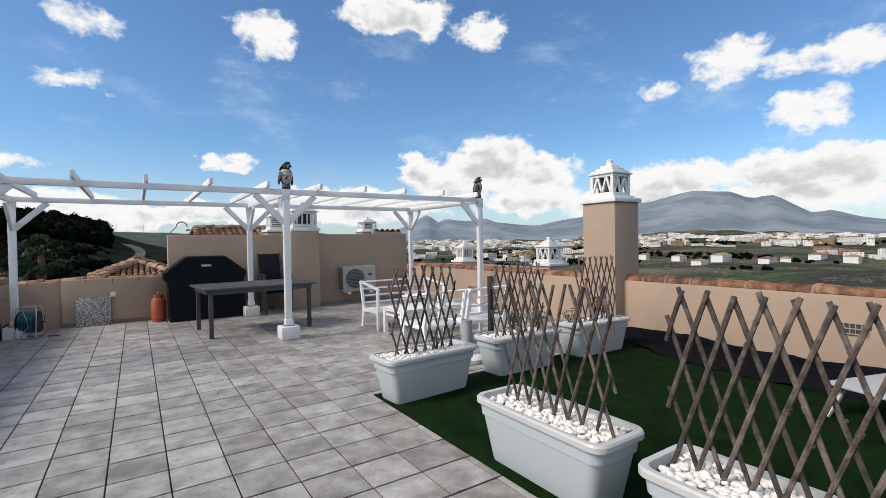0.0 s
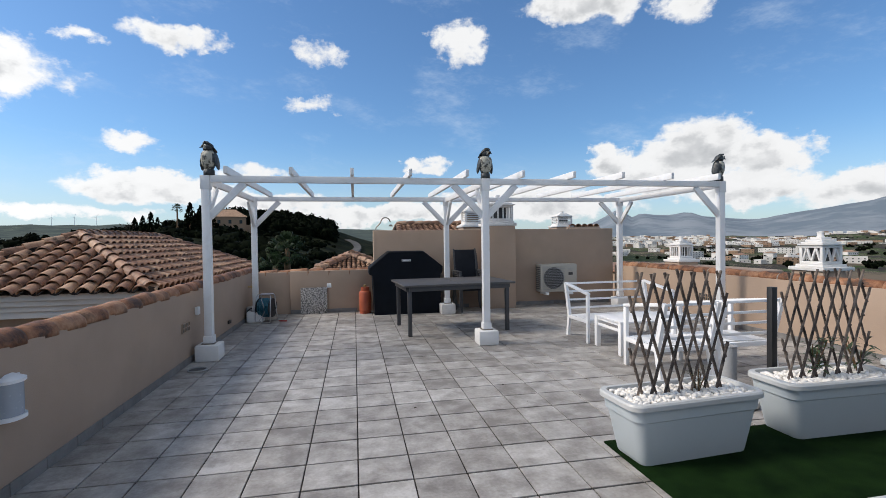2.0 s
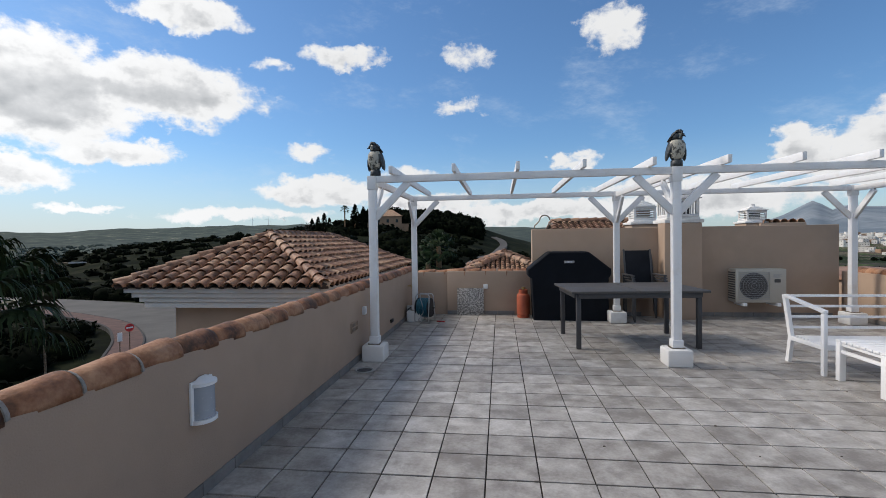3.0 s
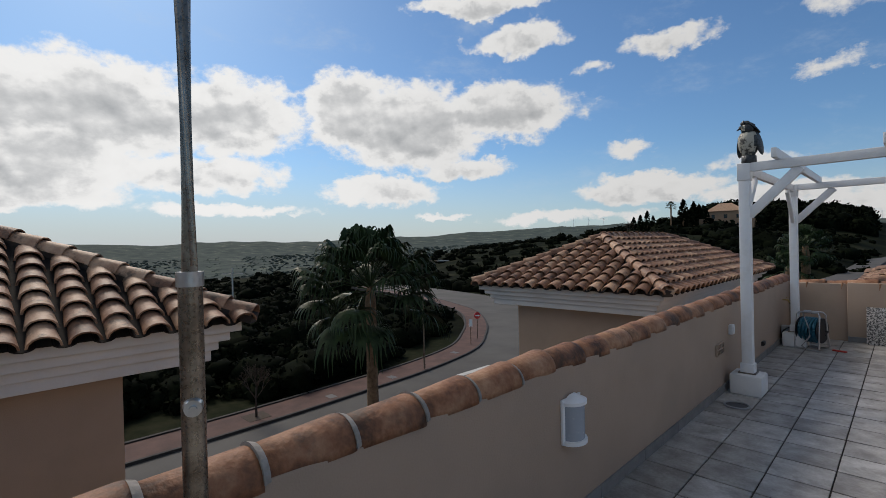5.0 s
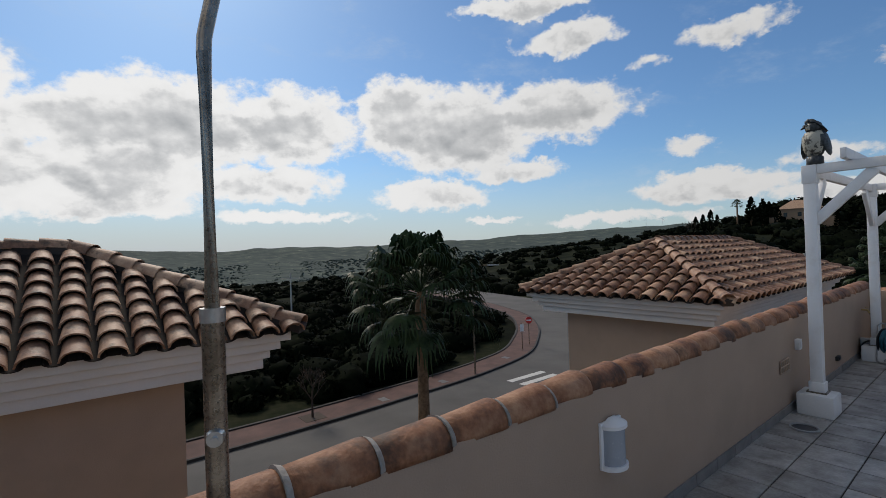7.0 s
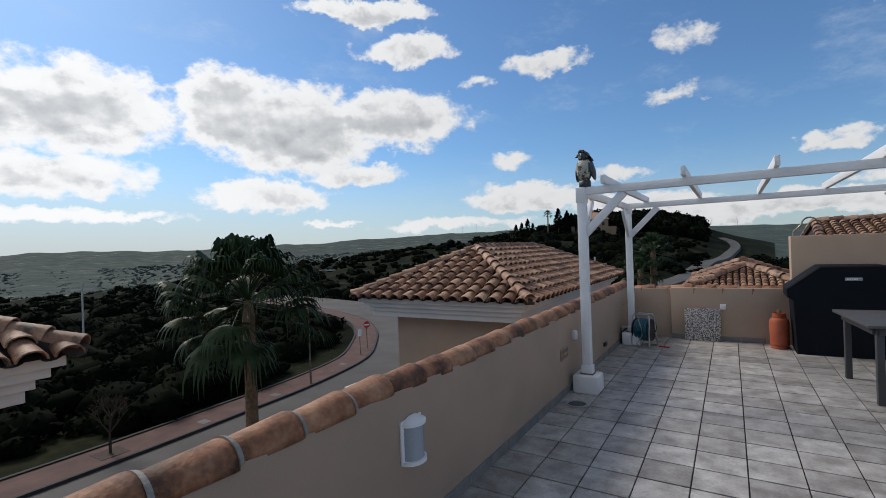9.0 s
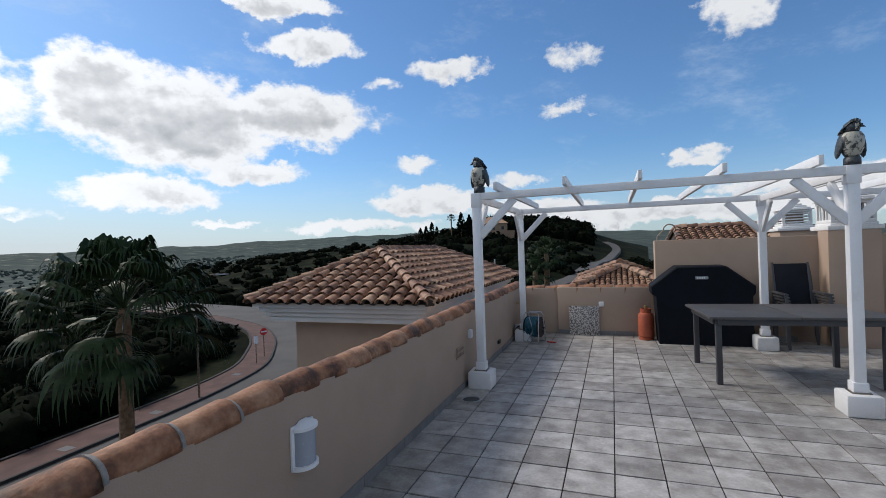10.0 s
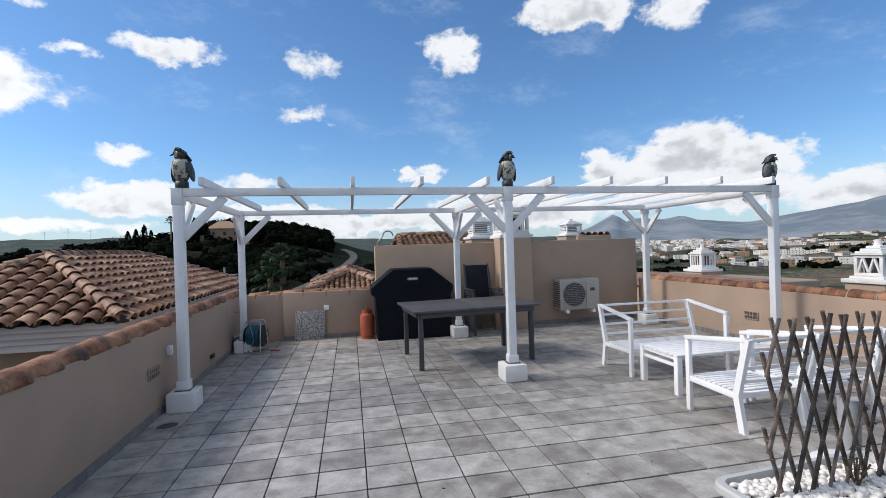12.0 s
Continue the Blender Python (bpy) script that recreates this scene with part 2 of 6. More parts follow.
M["orange"] = material("orange_enamel", [(0.3, (0.30, 0.062, 0.026)), (0.7, (0.42, 0.10, 0.045))], 6, 0.5, 0, 0.1, 40, ((0.15, 0.05, 0.03), 0.5, 12))
M["brass"] = material("brass", tone(0.5, 0.36, 0.15), 5, 0.4, 0.9)
M["steel"] = material("galvanised_steel", [(0.3, (0.14, 0.112, 0.085)), (0.7, (0.37, 0.325, 0.27))], 9, 0.28, 0.9, 0.05, 90)
M["steel_bright"] = material("bright_steel", tone(0.5, 0.5, 0.5), 6, 0.3, 0.9)
M["black"] = material("black_plastic", tone(0.015, 0.015, 0.016), 5, 0.5)
M["teal"] = material("teal_hose", tone(0.02, 0.12, 0.17, 0.2), 10, 0.4)
M["red"] = material("red_plastic", tone(0.45, 0.04, 0.03), 5, 0.4)
M["grey_plastic"] = material("grey_plastic", tone(0.33, 0.34, 0.35), 5, 0.5)
M["ac"] = material("cream_enamel", tone(0.42, 0.40, 0.35, 0.03), 3, 0.4, 0, 0.05)
M["ac_dark"] = material("dark_fin", tone(0.06, 0.06, 0.06), 5, 0.5)
M["owl_dark"] = material("owl_dark_paint", [(0.35, (0.012, 0.016, 0.02)), (0.65, (0.05, 0.06, 0.065))], 40, 0.45, 0, 0.4)
M["owl_light"] = material("owl_pale_paint", [(0.40, (0.05, 0.05, 0.045)), (0.50, (0.40, 0.39, 0.33))], 24, 0.5, 0, 0.4)
M["frosted"] = material("frosted_glass", tone(0.33, 0.37, 0.42, 0.05), 3, 0.25, 0, 0.02)
# Asphalt and red paving are darkened to stand for cloud shadow on the street.
M["asphalt"] = material("asphalt", [(0.3, (0.060, 0.058, 0.055)), (0.7, (0.095, 0.091, 0.086))], 0.3, 0.9, 0, 0.2, 12)
M["pave_red"] = material("red_paving", [(0.3, (0.060, 0.030, 0.025)), (0.7, (0.115, 0.060, 0.048))], 0.8, 0.9, 0, 0.2, 15)
M["kerb"] = material("kerb_stone", tone(0.03, 0.028, 0.027, 0.3), 2, 0.9)
M["paint_line"] = material("road_paint", tone(0.5, 0.5, 0.48, 0.1), 3, 0.8)
M["leaf"] = material("palm_leaf", [(0.3, (0.010, 0.020, 0.008)), (0.7, (0.040, 0.068, 0.024))], 1.5, 0.5, 0, 0.1, 20, spec=0.15)
M["bark"] = material("palm_bark", [(0.3, (0.10, 0.06, 0.03)), (0.7, (0.24, 0.15, 0.085))], 6, 0.9, 0, 0.6, 30)
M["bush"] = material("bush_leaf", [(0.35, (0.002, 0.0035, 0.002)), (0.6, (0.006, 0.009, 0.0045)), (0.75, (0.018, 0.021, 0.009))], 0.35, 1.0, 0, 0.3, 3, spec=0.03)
# Far scrub is paled and blued: distance haze put into its colour.
M["hazed_bush"] = material("hazed_bush_leaf", tone(0.055, 0.072, 0.066, 0.3), 0.05, 1.0, 0, 0.2, 1, spec=0.03)
M["plant"] = material("plant_leaf", [(0.3, (0.03, 0.055, 0.02)), (0.7, (0.08, 0.12, 0.05))], 10, 0.6)
M["flower"] = material("pink_flower", tone(0.5, 0.10, 0.14), 5, 0.6)
M["town"] = material("town_wall", tone(0.66, 0.64, 0.60, 0.14), 0.05, 0.9, 0, 0.0, 0.3, each=0.6, island=True)
M["town_warm"] = material("town_wall_warm", tone(0.30, 0.20, 0.13, 0.15), 0.05, 0.9, 0, 0.0, 0.3, each=0.3)
M["pane"] = material("dark_pane", tone(0.03, 0.035, 0.04), 1, 0.2)

M["granite"] = material("speckled_granite", [(0.42, (0.05, 0.05, 0.05)), (0.5, (0.30, 0.28, 0.26)), (0.58, (0.55, 0.53, 0.50))], 55, 0.5, 0, 0.05, 120)
M["sign_red"] = material("sign_red", tone(0.5, 0.03, 0.03), 5, 0.5)
# Near-black, so the deep shade between cover tiles sits in the colour.
M["channel"] = material("shaded_channel_tile", tone(0.011, 0.008, 0.007, 0.4), 5, 0.9, 0, 0.3, 40)

# ---- mesh helpers ----
def finish(ob, smooth=False):
    if smooth:
        ob.data.shade_smooth()
    return ob


def part(name, bm, mat, parent=None, label="", smooth=False, kind=""):
    """Links a bmesh as one mesh object under a thing or a part."""
    me = bpy.data.meshes.new(name)
    bmesh.ops.recalc_face_normals(bm, faces=bm.faces)
    bm.to_mesh(me)
    bm.free()
    me.materials.append(M[mat])
    ob = new(name, me)
    if parent is not None:
        ob.parent = parent
    me.shade_smooth()
    me.set_sharp_from_angle(angle=radians(70 if smooth else 32))
    return tagged(ob, label, kind=kind)


def thing(name, label, category, at=(0, 0, 0), turn=0.0, group="", kind=""):
    """An empty at the base of a thing."""
    ob = new(name)
    ob.empty_display_size = 0.1
    ob.matrix_world = pose(*at, 0, 0, turn)
    return tagged(ob, label, category, group, kind)


def setting(name, label=""):
    ob = new(name)
    ob.empty_display_size = 0.1
    return tagged(ob, label, kind="structure")


def box(bm, x0, y0, z0, x1, y1, z1, bevel=0.0, m=None):
    """A box between two corners, its edges bevelled, laid by m."""
    t = Matrix.Translation(((x0 + x1) / 2, (y0 + y1) / 2, (z0 + z1) / 2)) @ Matrix.Diagonal((abs(x1 - x0), abs(y1 - y0), abs(z1 - z0), 1))
    made = bmesh.ops.create_cube(bm, size=1.0, matrix=t)["verts"]
    if bevel:
        edges = list({e for v in made for e in v.link_edges})
        got = bmesh.ops.bevel(bm, geom=edges, offset=bevel, segments=2, affect="EDGES", profile=0.5)
        made = list({v for f in got["faces"] for v in f.verts} | {v for v in made if v.is_valid})
    if m is not None:
        bmesh.ops.transform(bm, matrix=m, verts=made)
    return made


def rod(bm, a, b, r, r2=None, sides=8, caps=True):
    """A round bar from a to b."""
    a, b = Vector(a), Vector(b)
    d = b - a
    m = Matrix.Translation((a + b) / 2) @ d.to_track_quat("Z", "Y").to_matrix().to_4x4()
    return bmesh.ops.create_cone(bm, cap_ends=caps, segments=sides, radius1=r, radius2=r if r2 is None else r2, depth=d.length, matrix=m)["verts"]


def bar(bm, a, b, w, h, bevel=0.0, up=(0, 0, 1)):
    """A square bar from a to b, w wide and h high."""
    a, b = Vector(a), Vector(b)
    d = (b - a).normalized()
    side = d.cross(Vector(up)).normalized()
    top = side.cross(d)
    m = Matrix((side, d, top)).transposed().to_4x4()
    m.translation = (a + b) / 2
    return box(bm, -w / 2, -(b - a).length / 2, -h / 2, w / 2, (b - a).length / 2, h / 2, bevel, m)


def lathe(bm, profile, sides=20, m=None):
    """Turns (radius, height) round the z axis."""
    rings = []
    for r, z in profile:
        rings.append([bm.verts.new((r * math.cos(2 * math.pi * k / sides), r * math.sin(2 * math.pi * k / sides), z)) for k in range(sides)])
    for p, q in zip(rings, rings[1:]):
        for k in range(sides):
            bm.faces.new((p[k], p[(k + 1) % sides], q[(k + 1) % sides], q[k]))
    bm.faces.new(rings[0][::-1]), bm.faces.new(rings[-1])
    if m is not None:
        bmesh.ops.transform(bm, matrix=m, verts=[v for ring in rings for v in ring])


def loft(bm, rings, close=True, ends=True):
    """Skins closed rings of points."""
    vs = [[bm.verts.new(p) for p in ring] for ring in rings]
    n = len(vs[0])
    for p, q in zip(vs, vs[1:]):
        for k in range(n if close else n - 1):
            bm.faces.new((p[k], p[(k + 1) % n], q[(k + 1) % n], q[k]))
    if ends and close:
        bm.faces.new(vs[0][::-1]), bm.faces.new(vs[-1])
    return vs


def round_rect(w, d, r, z, cx=0.0, cy=0.0, n=4):
    """A rounded rectangle of points at height z."""
    pts = []
    for sx, sy, a0 in ((1, 1, 0), (-1, 1, 90), (-1, -1, 180), (1, -1, 270)):
        for k in range(n + 1):
            a = radians(a0 + 90 * k / n)
            pts.append((cx + sx * (w / 2 - r) + r * math.cos(a), cy + sy * (d / 2 - r) + r * math.sin(a), z))
    return pts


def tube(bm, pts, r, sides=8):
    """A round tube along points."""
    rings = []
    pts = [Vector(p) for p in pts]
    for i, p in enumerate(pts):
        d = (pts[min(i + 1, len(pts) - 1)] - pts[max(i - 1, 0)]).normalized()
        q = d.to_track_quat("Z", "Y")
        rings.append([p + q @ Vector((r * math.cos(2 * math.pi * k / sides), r * math.sin(2 * math.pi * k / sides), 0)) for k in range(sides)])
    loft(bm, rings)


def bm_new():
    return bmesh.new()

# ---- the terrace ----
XW, XE, YS, YN = -1.85, 6.05, -3.2, 10.72
TILE = 0.3343
TX, TY, TILE_Y = 0.144, 4.702, 0.3285

floor = setting("floor", "grey stone-look square terrace tiles with dark joints")
bm = bm_new()
box(bm, XW - 0.25, YS - 0.2, -0.4, XE + 0.25, YN + 0.3, -0.012)
part("floor_bed", bm, "grout", floor, "dark grey joint bed")


def wall(name, boxes, label, mat="render"):
    holder = setting(name, label)
    bm = bm_new()
    for b in boxes:
        box(bm, *b, 0.012)
    part("wall", bm, mat, holder)
    return holder


wall_west = wall("wall_west", [(XW - 0.24, YS, -0.4, XW, YN + 0.25, 0.875)], "beige rendered parapet wall under terracotta caps")
wall_east = wall("wall_east", [(XE, YS, -0.4, XE + 0.24, YN, 0.83)], "beige rendered parapet wall with terracotta caps")
wall_north = wall("wall_north", [(XW, YN + 0.06, -0.4, -1.15, YN + 0.25, 0.845), (-1.15, YN, -0.4, 0.53, YN + 0.25, 0.865)], "low beige rendered wall with a shallow pier")
wall_south = wall("wall_south", [(XW, YS - 0.2, -0.4, XE, YS, 2.3)], "plain beige rendered wall")
box_wall = wall("box_wall", [(0.53, 10.65, -0.4, 5.97, 10.93, 1.675)], "tall beige rendered screen wall with rounded top")
bm = bm_new()
box(bm, 2.86, 10.29, -0.01, 3.50, 10.66, 1.74, 0.012)
part("chimney_breast", bm, "render", box_wall)

house_body = wall("apartment_block", [(XW - 0.2, YS - 0.1, -8.0, XE + 0.2, YN + 0.2, -0.42)], "beige rendered wall of the block below the terrace")

grass = setting("artificial_lawn", "dark green artificial turf mat on the terrace tiles")
bm = bm_new()
box(bm, 1.86, YS, -0.002, XE - 0.01, 3.93, 0.012, 0.004)
part("turf_mat", bm, "turf", grass)

# ---- ground and distance ----
RADII = (0, 45, 150, 350, 700, 1500, 3000, 4200)
AZ_KEYS = (-180, -160, -90, -20, 0, 15, 30, 45, 60, 75, 86, 91, 94, 98, 104, 111, 118, 130, 145, 160, 180)
ELEV = {
    150: (-6, -6, -6, -6, -6, -6.2, -6.2, -6.2, -6, -4.5, -3.6, -2.6, -1.6, -0.4, 0.6, 0.7, -1.6, -4.2, -5.4, -6, -6),
    350: (-3.8, -4, -4, -4, -4, -4.4, -4.6, -4.6, -4.5, -2.0, -0.8, 0.9, 1.9, 2.6, 2.7, 1.7, 0.8, -0.4, -2.4, -3.7, -3.8),
    700: (-3.2, -3, -3, -3, -2.6, -2.4, -2.4, -2.5, -2.4, -0.6, 0.0, 0.6, 1.4, 1.6, 1.6, 1.0, 0.5, -0.6, -2.0, -2.9, -3.2),
    1500: (-1.2, -1, -1, -1, -0.7, -0.4, -0.3, -0.6, -0.6, 0.4, 0.7, 1.0, 1.0, 1.2, 1.2, 1.0, 0.5, 0.0, -0.7, -1.0, -1.2),
}
FAR_AZ = (-180, -20, 0, 12.7, 14.5, 16.4, 17.9, 19.4, 21.2, 22.8, 24.6, 28, 29.5, 30.8, 33.5, 37.7, 40, 43, 47, 51, 54.5, 56, 57, 58.4, 60.6, 64, 75, 86, 104, 115, 125, 131, 140, 152, 160, 166, 174, 179, 180)
FAR_EL = (0.9, 0.8, 1.0, 1.3, 1.6, 2.05, 2.0, 2.9, 3.95, 3.65, 4.4, 4.75, 4.5, 4.1, 3.9, 2.9, 2.4, 2.0, 1.7, 2.5, 2.4, 2.7, 2.2, 3.1, 2.0, 1.0, 1.2, 1.3, 1.8, 2.0, 1.7, 1.5, 1.1, 1.0, 0.9, 0.8, 1.0, 1.2, 0.9)



def ground_height(r, az):
    """Height of the land at a distance and an azimuth in degrees."""
    def at(k):
        if RADII[k] <= 45:
            return -7.65
        if RADII[k] >= 3000:
            e = float(np.interp(az, FAR_AZ, FAR_EL)) * (1.0 if RADII[k] == 3000 else 0.75)
        else:
            e = float(np.interp(az, AZ_KEYS, ELEV[RADII[k]]))
        return 1.5 + RADII[k] * math.tan(radians(e))
    for k in range(len(RADII) - 1):
        if r <= RADII[k + 1]:
            f = (r - RADII[k]) / (RADII[k + 1] - RADII[k])
            return at(k) + (at(k + 1) - at(k)) * f * f * (3 - 2 * f)
    return at(len(RADII) - 1)


def ground_at(x, y):
    r = math.hypot(x, y)
    return ground_height(r, math.degrees(math.atan2(y, x)))


def build_ground():
    rs = [0, 15, 30, 45] + [45 * (4200 / 45) ** (k / 70) for k in range(1, 71)]
    step = 0.75
    n = int(360 / step)
    verts, faces, slots = [], [], []
    for r in rs:
        for k in range(n):
            az = -180 + k * step
            z = ground_height(r, az)
            if r > 60:
                p = Vector((math.cos(radians(az)), math.sin(radians(az)), 0)) * r
                z += noise.noise(p / (r * 0.10)) * r * (0.0028 if r < 500 else 0.0045) + noise.noise(p / (r * 0.03)) * r * (0.0012 if r < 500 else 0.0022)
            if 300 < r < 2600 and -20 < az < 70:
                z += noise.noise(p / 190) * r * 0.006 + noise.noise(p / 70) * r * 0.002
            if r > 2400 and -20 < az < 64:
                z += (abs(noise.noise(p / 420)) - 0.2) * -r * 0.02 * min(1.0, (r - 2400) / 600)
            verts.append((r * math.cos(radians(az)), r * math.sin(radians(az)), z))
    for i in range(len(rs) - 1):
        for k in range(n):
            a, b = i * n + k, i * n + (k + 1) % n
            faces.append((a, a + n, b + n, b))
            az = -180 + k * step
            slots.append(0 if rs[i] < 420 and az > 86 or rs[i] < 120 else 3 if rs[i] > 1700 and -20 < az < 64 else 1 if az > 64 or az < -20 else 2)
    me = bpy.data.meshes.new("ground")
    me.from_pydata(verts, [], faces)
    for m in ("land_scrub", "land_hill_hazed", "land_field", "land_mountain_hazed"):
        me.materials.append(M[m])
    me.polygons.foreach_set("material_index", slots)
    me.shade_smooth()
    tagged(new("ground", me), "scrubby hillsides, ploughed fields and distant mountains, haze painted in as blue-grey", kind="structure")


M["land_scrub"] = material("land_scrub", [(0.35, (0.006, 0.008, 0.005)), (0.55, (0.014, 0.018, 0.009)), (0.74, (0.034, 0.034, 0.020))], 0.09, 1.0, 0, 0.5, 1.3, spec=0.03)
# Hill and mountain colours hold the blue-grey haze of distance.
M["land_hill_hazed"] = material("land_hill_hazed", [(0.38, (0.05, 0.066, 0.062)), (0.55, (0.075, 0.095, 0.085)), (0.66, (0.10, 0.12, 0.095)), (0.73, (0.28, 0.27, 0.22))], 0.02, 0.98, 0, 0.5, 0.12, detail=10, spec=0.05)
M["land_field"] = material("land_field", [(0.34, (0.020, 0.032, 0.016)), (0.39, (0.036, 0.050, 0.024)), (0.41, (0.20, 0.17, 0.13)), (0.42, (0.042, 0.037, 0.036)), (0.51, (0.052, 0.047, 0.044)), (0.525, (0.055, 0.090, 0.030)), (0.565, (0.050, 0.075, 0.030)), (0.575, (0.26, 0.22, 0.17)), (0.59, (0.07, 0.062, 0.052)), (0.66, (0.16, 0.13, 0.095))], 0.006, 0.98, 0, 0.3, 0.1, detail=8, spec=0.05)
M["land_mountain_hazed"] = material("land_mountain_hazed", [(0.4, (0.155, 0.195, 0.235)), (0.6, (0.25, 0.285, 0.32))], 0.004, 0.98, 0, 0.6, 0.02, detail=10, spec=0.05)
build_ground()


def ribbon(name, line, left, right, z, mat, label, rise=0.0):
    """A strip along a line; left and right are its edges' distances from the line."""
    bm = bm_new()
    pts = [Vector((x, y, 0)) for x, y in line]
    rows = []
    for i, p in enumerate(pts):
        d = (pts[min(i + 1, len(pts) - 1)] - pts[max(i - 1, 0)]).normalized()
        side = Vector((d.y, -d.x, 0))
        a, b = p + side * left, p + side * right
        rows.append([(a.x, a.y, z - 0.3), (a.x, a.y, z + rise), (b.x, b.y, z + rise), (b.x, b.y, z - 0.3)])
    loft(bm, rows)
    return part(name, bm, mat, None, label, kind="structure")


def smooth_line(pts, n=6):
    out = []
    for i in range(len(pts) - 1):
        p0, p1, p2, p3 = (Vector(pts[max(0, min(len(pts) - 1, j))]) for j in (i - 1, i, i + 1, i + 2))
        for k in range(n):
            t = k / n
            q = 0.5 * ((2 * p1) + (p2 - p0) * t + (2 * p0 - 5 * p1 + 4 * p2 - p3) * t * t + (3 * p1 - p0 - 3 * p2 + p3) * t ** 3)
            out.append((q.x, q.y))
    return out + [tuple(pts[-1])]


ROADZ = -7.5
KERB = smooth_line([(-24, -60), (-24, -20), (-24, 5), (-24.1, 12), (-24.5, 18), (-25.2, 25), (-27.0, 32), (-30.5, 37.5), (-35, 43), (-41, 48.5), (-48, 52.5), (-62, 58), (-90, 64)])
ribbon("road", KERB, 0.0, 9.5, ROADZ, "asphalt", "pale grey asphalt street")
ribbon("pavement", KERB, -2.4, -0.16, ROADZ, "pave_red", "faded red paved footway", 0.13)
ribbon("kerb", KERB, -0.16, 0.0, ROADZ, "kerb", "dark kerb stones along the street", 0.14)
ribbon("back_kerb", KERB, -2.6, -2.4, ROADZ, "kerb", "dark edging stones behind the footway", 0.2)

# ---- neighbouring roofs ----
def barrel_mesh(name, r0, r1, length, mat, sides=7, thick=0.014):
    """A tapered half pipe along +y, wider at its lower end y = 0."""
    bm = bm_new()
    rings = []
    for r, y in ((r0, 0.0), (r1, length)):
        outer = [(r * math.cos(math.pi * k / sides), y, r * math.sin(math.pi * k / sides)) for k in range(sides + 1)]
        inner = [((r - thick) * math.cos(math.pi * k / sides), y, (r - thick) * math.sin(math.pi * k / sides)) for k in range(sides, -1, -1)]
        rings.append(outer + inner)
    loft(bm, rings)
    bmesh.ops.recalc_face_normals(bm, faces=bm.faces)
    me = bpy.data.meshes.new(name)
    bm.to_mesh(me)
    bm.free()
    me.materials.append(M[mat])
    me.shade_smooth()
    me.set_sharp_from_angle(angle=radians(48))
    return me


TILE_MESH = barrel_mesh("roof_tile", 0.10, 0.078, 0.31, "roof_tile")
HIP_MESH = barrel_mesh("ridge_tile", 0.115, 0.092, 0.36, "roof_tile")


def put_mesh(name, me, parent, m, label=""):
    ob = new(name, me)
    ob.parent = parent
    ob.matrix_local = m
    return tagged(ob, label)


def frame_of(origin, along, normal):
    """Axes with y along and z the normal."""
    y = Vector(along).normalized()
    z = Vector(normal)
    z = (z - y * z.dot(y)).normalized()
    x = y.cross(z)
    m = Matrix((x, y, z)).transposed().to_4x4()
    m.translation = origin
    return m


def lay_pieces(roof, name, mesh, places, joined_label, most=300, eye=(0.0, 1.5, 1.5)):
    """The nearest pieces as objects, the rest joined."""
    places.sort(key=lambda m: (m.translation - Vector(eye)).length)
    for m in places[:most]:
        put_mesh(name, mesh, roof, m)
    rest = places[most:]
    if not rest:
        return
    co = np.array([v.co[:] for v in mesh.vertices])
    polys = [list(p.vertices) for p in mesh.polygons]
    verts, faces = [], []
    for k, m in enumerate(rest):
        r, t = np.array(m.to_3x3()), np.array(m.translation)
        verts.append(co @ r.T + t)
        faces += [[i + k * len(co) for i in p] for p in polys]
    me = bpy.data.meshes.new(name + "_rest")
    me.from_pydata(np.concatenate(verts).tolist(), [], faces)
    me.materials.append(M["roof_tile_joined"])
    ob = new(name + "_rest", me)
    ob.parent = roof
    tagged(ob, joined_label, kind="stuff")


def tile_slope(roof, a, b, c, d, pitch=0.265, row=0.265, seed=1, size=1.0, places=None):
    """Covers and channels on the slope with eave a to b and ridge d to c (d over a's side)."""
    rnd = random.Random(seed)
    a, b, c, d = map(Vector, (a, b, c, d))
    pitch, row = pitch * size, row * size
    along = (b - a).normalized()
    up = ((c + d) / 2 - (a + b) / 2)
    up = (up - along * up.dot(along)).normalized()
    normal = along.cross(up)
    if normal.z < 0:
        normal = -normal
    width = (b - a).length
    height = (d - a).dot(up)
    la, lb = (d - a).dot(along), (c - a).dot(along)
    count = int(width / pitch)
    gap = width / count
    for i in range(count):
        s = (i + 0.5) * gap
        reach = height * min(1.0, s / la if la > 0.01 else 1.0, (width - s) / (width - lb) if width - lb > 0.01 else 1.0)
        rows = int((reach + 0.16) / row)
        for k in range(max(rows, 1)):
            o = a + along * (s + rnd.uniform(-0.006, 0.006)) + up * (k * row - 0.07) + normal * (0.045 + rnd.uniform(0, 0.006)) * size
            m = frame_of(o, up - normal * 0.105 + along * rnd.uniform(-0.02, 0.02), normal)
            places.append(m @ Matrix.Diagonal((size * 1.2, size, size, 1)))
    bm = bm_new()
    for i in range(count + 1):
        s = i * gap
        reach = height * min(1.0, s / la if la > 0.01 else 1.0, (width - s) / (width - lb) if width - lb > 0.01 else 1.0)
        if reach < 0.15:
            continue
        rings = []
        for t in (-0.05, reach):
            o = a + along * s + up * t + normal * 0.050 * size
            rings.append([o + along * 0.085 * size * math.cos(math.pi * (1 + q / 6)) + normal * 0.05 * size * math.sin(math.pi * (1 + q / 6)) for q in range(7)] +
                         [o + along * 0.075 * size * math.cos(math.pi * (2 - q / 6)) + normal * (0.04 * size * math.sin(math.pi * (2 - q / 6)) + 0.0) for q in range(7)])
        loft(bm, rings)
    part("channel_tiles", bm, "channel", roof, "channel tiles with the shade between the covers painted in", kind="stuff")


